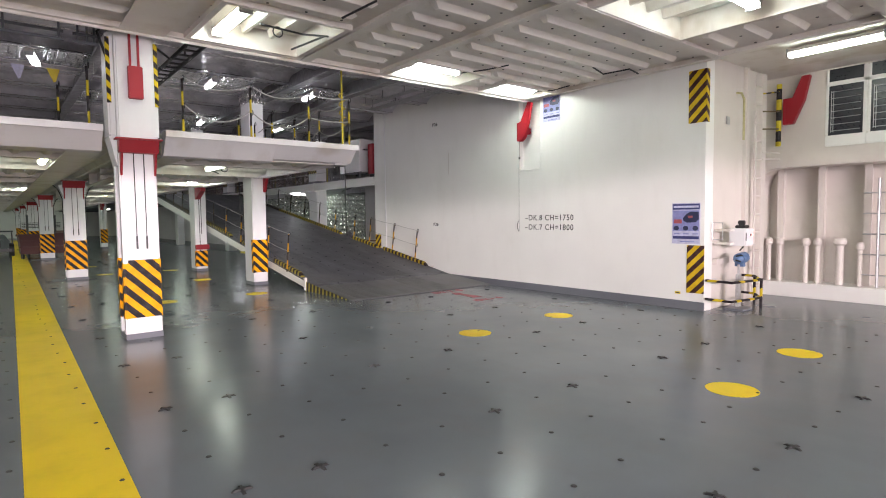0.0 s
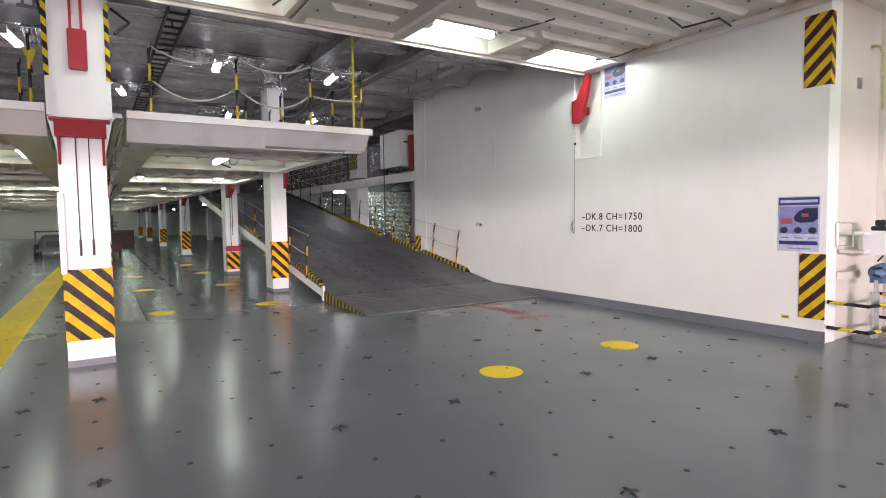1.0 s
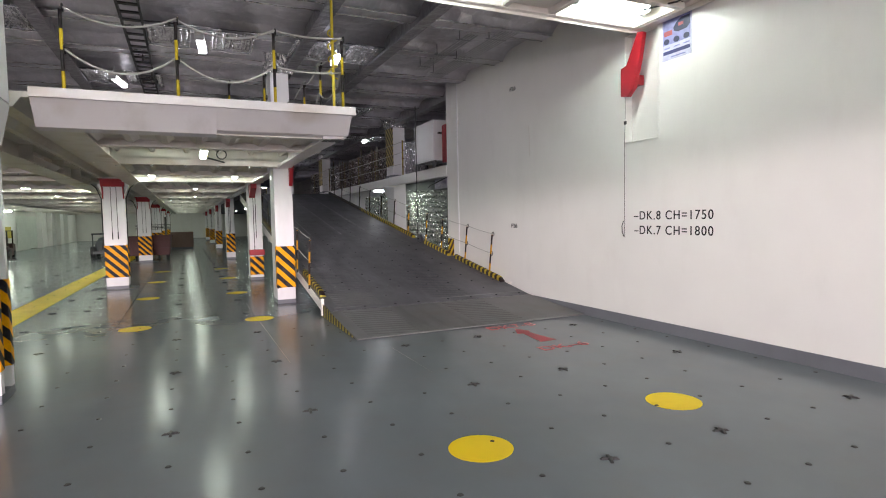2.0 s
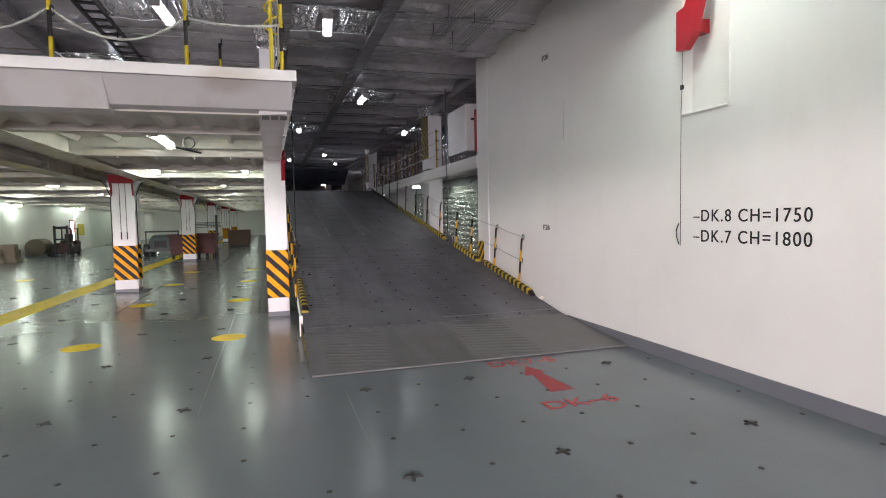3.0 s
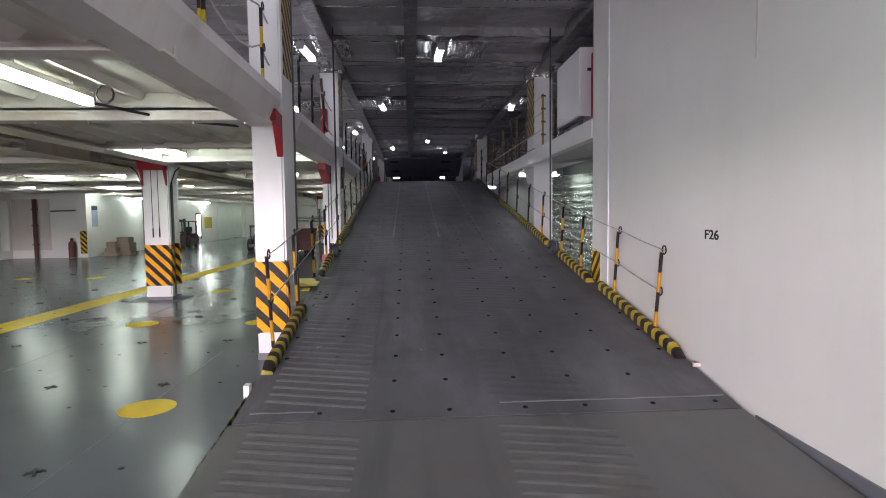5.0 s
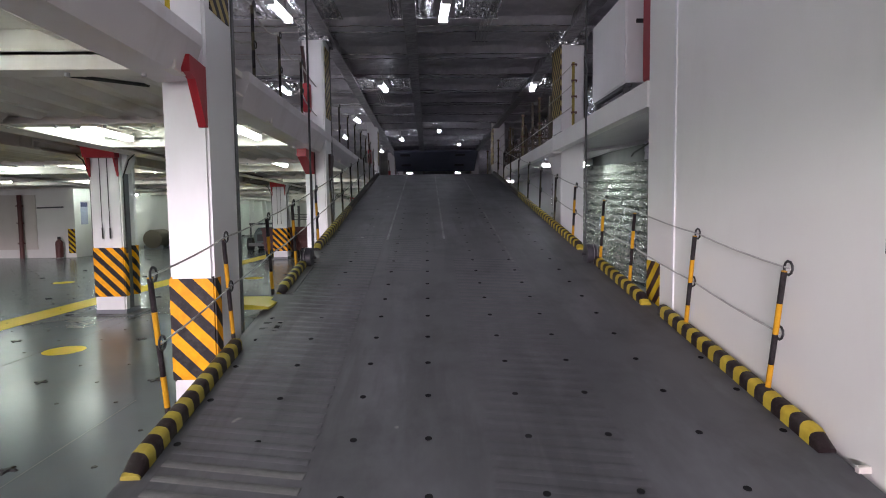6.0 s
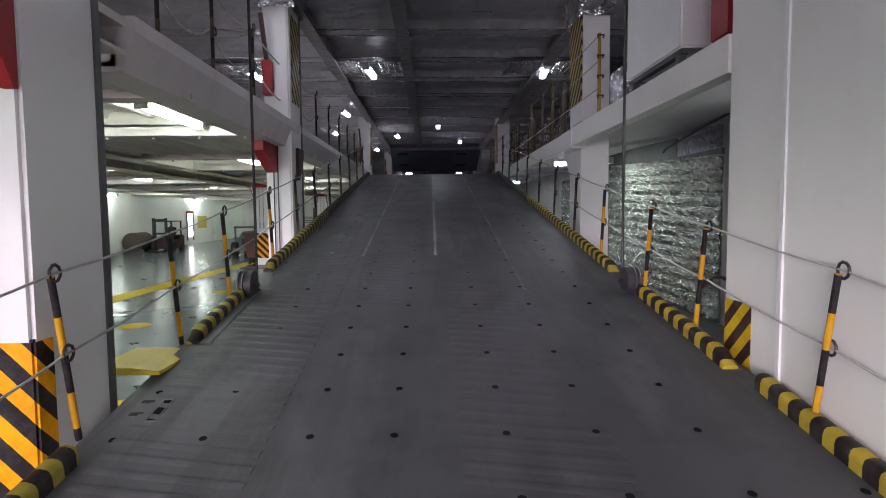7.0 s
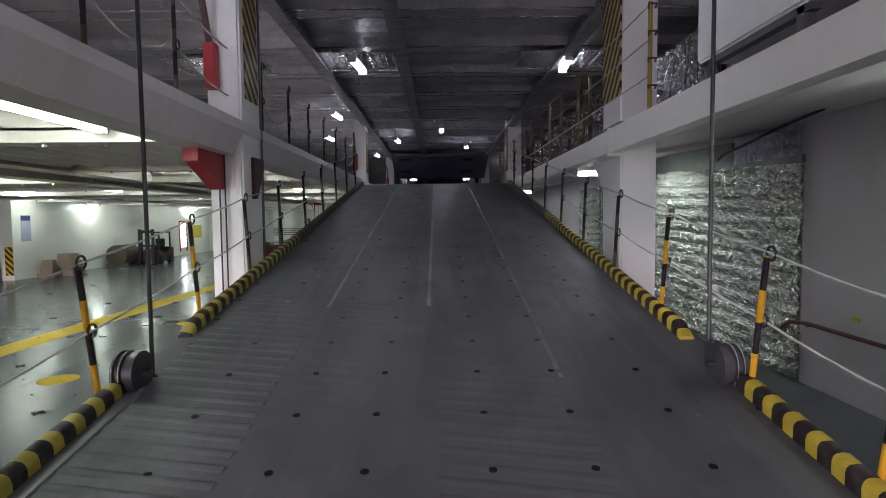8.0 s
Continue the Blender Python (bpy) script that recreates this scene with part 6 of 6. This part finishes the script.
for k, py in enumerate((47.5, 50.5, 53.5, 56.5)):
    single("frame_rib", boxes((-6.25, -5.95, py - 0.15, py + 0.15, 0, 2.4)), WALL, "white hull frame rib far down the hold", "rib", "far hull ribs", "structure")

# ---- under-deck details ----
rope("conduit", [(2.35, 6.45, 3.74), (2.9, 6.5, 3.74), (3.3, 6.35, 3.74)], 0.012, WIRE, "dark conduit under the raised panel", "conduit")
rope("locking_rod", [(3.02, 7.1, 3.72), (3.12, 6.35, 3.72)], 0.013, WIRE, "dark locking rod under the raised panel", "rod")
rope("conduit", [(2.55 + 0.06 * math.cos(a * 0.63), 6.42, 3.68 + 0.06 * math.sin(a * 0.63)) for a in range(11)], 0.008, WIRE, "looped cable under the raised panel", "cable")
rope("locking_rod", [(2.93, 5.55, 3.68), (2.97, 4.91, 3.68)], 0.013, WIRE, "dark locking rod under the raised panel", "rod")
rope("conduit", [(5.65, 6.7, 3.72), (5.8, 6.3, 3.71), (5.9, 5.9, 3.71)], 0.01, WIRE, "cable from a light under the raised panel", "conduit")
rope("conduit", [(7.6, 6.95, 3.72), (7.75, 6.6, 3.71), (7.7, 6.2, 3.71)], 0.01, WIRE, "cable from a light under the raised panel", "conduit")
rope("conduit", [(7.0, 5.2, 3.70), (7.4, 5.3, 3.68), (7.5, 4.9, 3.69), (7.9, 5.0, 3.70)], 0.012, WIRE, "tangled cable under the raised panel", "conduit")
rope("conduit", [(3.2, 11.4, 2.44), (3.6, 12.0, 2.40), (4.1, 12.4, 2.40)], 0.014, WIRE, "dark conduit under the low deck", "conduit")
rope("conduit", [(3.4 + 0.07 * math.cos(a * 0.63), 11.2, 2.47 + 0.07 * math.sin(a * 0.63)) for a in range(11)], 0.009, WIRE, "looped cable under the low deck", "cable")
rope("pillar_cable", [(1.0, 8.0, 3.9), (0.9, 7.9, 3.75), (0.98, 7.85, 3.45)], 0.016, BLACK, "black cable at the pillar head", "cable")
rope("pillar_cable", [(1.56, 8.0, 3.7), (1.72, 7.9, 3.55), (1.58, 7.85, 3.4)], 0.016, BLACK, "black cable at the pillar head", "cable")
for x0, n, ya, yb in ((6.75, 4, 9.5, 11.6), (7.15, 6, 9.2, 12.0), (6.9, 4, 15.9, 17.4), (5.0, 3, 20.5, 22.5)):
    bundle = thing("conduit_bundle", "bundle of thin pale conduits under the foil deckhead", "conduits", (x0, ya, 4.13), "conduit bundles")
    for i in range(n):
        b = fresh()
        tube(b, (0.05 * i, 0, 0), (0.05 * i, yb - ya, 0), 0.008, 6)
        part("conduit", b, GALV, bundle)
    for f in (0.15, 0.55, 0.9):
        part("hanger", boxes((-0.05, 0.05 * n, (yb - ya) * f - 0.012, (yb - ya) * f + 0.012, 0.008, 0.014), (0.0, 0.01, (yb - ya) * f - 0.008, (yb - ya) * f + 0.008, 0.014, 0.2)), GREYBASE, bundle)
tray = thing("cable_ladder", "black steel cable ladder under the foil deckhead", "cable ladder")
for x in (2.22, 2.46):
    part("side_rail", boxes((x - 0.012, x + 0.012, 8.9, 16.4, 4.08, 4.14)), BLACK, tray)
for k in range(25):
    part("rung", boxes((2.232, 2.448, 9.0 + 0.3 * k, 9.06 + 0.3 * k, 4.095, 4.115)), BLACK, tray)
for k in range(3):
    part("hanger", boxes((2.33, 2.35, 9.6 + 3.0 * k, 9.62 + 3.0 * k, 4.11, 4.4)), BLACK, tray)
for x0, x1, yy in ((-0.6, 0.62, 8.5), (0.72, 1.0, 8.52)):
    tr = thing("cable_tray", "grey steel cable tray hung under the deckhead", "cable tray", (x0, yy, 3.74))
    for dz in (0.0, 0.1):
        part("rail", boxes((0, x1 - x0, -0.015, 0.015, dz, dz + 0.03)), GREYBASE, tr)
    for dx in (0.04, (x1 - x0) / 2, x1 - x0 - 0.06):
        part("hanger", boxes((dx, dx + 0.025, -0.01, 0.01, 0.03, 0.66)), GREYBASE, tr)
b = fresh()
for px0, px1 in ((1.95, 4.35), (-4.0, 0.6)):
    for ya, yb in RIBZONES[1:5]:
        for yy in (ya + 0.06, yb - 0.06):
            k = px0
            while k < px1:
                tube(b, (k, yy, 2.335), (k, yy, 2.362), 0.016, 6)
                k += 0.476
part("drain_plugs", b, GALV, mid)["kind"] = "stuff"
b = fresh()
for j in range(-14, 8):
    for k in range(-4, 12):
        kx, ky = 3.08 + 0.44 * k, 4.12 + 0.43 * j
        if not in_recess(kx, ky):
            tube(b, (kx, ky, 3.760), (kx, ky, 3.767), 0.017, 8)
part("drain_holes", b, BLACK, panel_up)
panel_up.children[-1]["kind"] = "stuff"
part("drain_grate", boxes((4.325, 4.385, 8.39, 8.555, 2.346, 2.353), (4.40, 4.46, 8.39, 8.555, 2.346, 2.353), (4.475, 4.53, 8.39, 8.555, 2.346, 2.353)), DARKSTEEL, mid, "dark vent slots")

# ---- floor markings, studs and lashing crosses ----
b = fresh()
prism(b, [(-0.42, BACK), (0.07, BACK), (1.37, 55.0), (0.88, 55.0)], "z", 0.0005, 0.003)
lane = single("lane_line", b, LINE, "wide worn yellow lane line on the deck", "line")
for cx, cy in ((4.50, 5.15), (6.24, 5.24), (4.57, 2.03), (6.33, 2.12), (2.17, 10.85), (3.81, 10.8), (2.14, 14.3), (3.76, 14.25), (2.15, 17.6), (3.8, 17.6), (2.15, 20.9), (3.8, 20.9), (-1.9, 14.0), (-3.6, 14.1), (-1.9, 20.6), (-3.6, 20.6), (2.6, -1.2)):
    b = fresh()
    disc(b, (0, 0, 0.0005), 0.205, 2, 40, 0.0025)
    single("deck_spot", b, LINE, "worn yellow painted spot on the deck", "spot", "yellow deck spots").location = (cx, cy, 0)
for sx, y0, y1, w, m in ((1.92, 10.0, 20.0, 0.006, STUD), (3.785, 8.9, 12.6, 0.004, DARKSTEEL), (3.785, 7.9, 8.9, 0.003, FLAPBEAD), (4.925, 6.9, 8.1, 0.0015, PALEBEAD)):
    part("plate_seam", boxes((sx - w, sx + w, y0, y1, -0.001, 0.0012)), m, floor)
lettering("deck_lettering", "DK\u20136", 0.24, 0.62, REDLINE, pose(6.33, 7.07, 0.0015), "worn red painted deck number on the floor")
lettering("deck_lettering", "DK7-8", 0.27, 0.70, REDLINE, pose(6.37, 8.30, 0.0015), "worn red painted deck number at the ramp foot")
b = fresh()
prism(b, [(6.53, 7.44), (6.755, 7.445), (6.715, 7.97), (6.77, 8.01), (6.675, 8.235), (6.535, 7.945), (6.61, 7.93)], "z", 0.0005, 0.003)
single("deck_arrow", b, REDLINE, "worn red painted arrow pointing to the ramp", "arrow")

b = fresh()
tube(b, (0, 0, 0), (0, 0, 0.006), 0.019, 10, 0.012)
STUD_M = mesh_of("stud", b, STUD)
b = fresh()
for a in (0.0, math.pi / 2):
    u, w = Vector((math.cos(a), math.sin(a), 0)), Vector((-math.sin(a), math.cos(a), 0))
    vs = []
    for z, f in ((0.0, 1.0), (0.012, 0.7)):
        for sa, sb in ((-1, -1), (1, -1), (1, 1), (-1, 1)):
            vs.append(b.verts.new(u * 0.058 * sa * f + w * 0.010 * sb * f + Vector((0, 0, z))))
    b.faces.new(vs[4:8])
    for k in range(4):
        b.faces.new((vs[k], vs[(k + 1) % 4], vs[4 + (k + 1) % 4], vs[4 + k]))
tube(b, (0, 0, 0), (0, 0, 0.014), 0.018, 8)
CROSS_M = mesh_of("lashing_cross", b, STUD)
rnd = random.Random(11)
CROSSCOL = {0, 1, 4, 6, 9, 11, 14, -3, -8}
far_b = fresh()
near = 0
for j in range(-12, 62):
    yy = 2.97 + 0.5633 * j
    for k in range(-17, 16):
        xx = 0.80 + 0.4767 * k
        if xx > 8.02 or xx < LEFT + 0.2 or (xx > 4.66 and yy > 8.5):
            continue
        if -0.15 < xx - 1.25 < 0.25 and 7.6 < yy < 8.2:
            continue
        is_cross = j % 3 == 0 and k in CROSSCOL
        px, py = xx + rnd.uniform(-0.02, 0.02), yy + rnd.uniform(-0.02, 0.02)
        if rnd.random() < (0.03 if yy < 9.0 else 0.35) and not is_cross:
            continue
        if 0.5 < xx and 1.0 < yy < 12.5 and near < 298:
            near += 1
            o = new("lashing_cross" if is_cross else "stud", CROSS_M if is_cross else STUD_M)
            o.parent = floor
            o.location = (px, py, 0.003 if -0.1 < xx < 0.42 else 0.0)
            o.rotation_euler = (0, 0, rnd.uniform(-0.5, 0.5))
        elif is_cross:
            box(far_b, px - 0.055, px + 0.055, py - 0.010, py + 0.010, 0, 0.012)
            box(far_b, px - 0.010, px + 0.010, py - 0.055, py + 0.055, 0, 0.011)
        else:
            tube(far_b, (px, py, 0), (px, py, 0.007), 0.019, 6, 0.012)
part("far_studs", far_b, STUD, floor)["kind"] = "stuff"

b = fresh()
tube(b, (0, 0, -0.004), (0, 0, 0.003), 0.018, 12)
HOLE_M = mesh_of("ramp_hole", b, HOLE)
WORNHOLE_M = HOLE_M.copy()
WORNHOLE_M.materials.clear()
WORNHOLE_M.materials.append(STUD)
k = 0
while 10.1 + 0.4385 * k < 18.2:
    yy = 10.1 + 0.4385 * k
    mesh = HOLE_M if yy < 14.6 else WORNHOLE_M
    for xx in (4.84, 5.24, 5.72, 6.1, 6.61, 7.02, 7.49, 7.93):
        if xx in (4.84, 7.93) and rnd.random() < 0.35:
            continue
        o = new("lashing_hole", mesh)
        o.parent = ramp
        o.matrix_local = pose(xx, yy, ramp_z(yy), TILT_R, 0, 0)
    k += 1
b = fresh()
prism(b, [(-0.030, -0.001), (-0.020, 0.0022), (-0.007, 0.0042), (0.007, 0.0042), (0.020, 0.0022), (0.030, -0.001)], "x", -0.35, 0.35)
BAR_M = mesh_of("anti_skid_bar", b, RAMPGREY)
FLAPBAR_M = BAR_M.copy()
FLAPBAR_M.materials.clear()
FLAPBAR_M.materials.append(FLAPBEAD)
WORNBAR_M = BAR_M.copy()
WORNBAR_M.materials.clear()
WORNBAR_M.materials.append(WORNFLAP)
for x0 in (5.19, 6.74, 5.84):
    k = 0 if x0 != 5.84 else 52
    while 8.66 + 0.105 * k < {5.19: 16.0, 6.74: 14.6, 5.84: 15.8}[x0]:
        yy = 8.66 + 0.105 * k
        k += 1
        if 9.88 < yy < 10.2:
            continue
        o = new("anti_skid_bar", (FLAPBAR_M if x0 < 6 else WORNBAR_M) if yy < (10.8 if x0 < 6 else 10.0) else BAR_M)
        o.parent = ramp
        slope = math.degrees(math.atan2(ramp_z(yy + 0.05) - ramp_z(yy - 0.05), 0.1))
        o.matrix_local = pose(x0, yy, ramp_z(yy), slope, 0, 0) @ pose(0, 0, 0, 0, 0, -10.5) @ Matrix.Diagonal((0.55 if x0 == 5.84 else 1.0, 1.0, 1.0 if x0 == 5.19 else 0.6, 1.0))
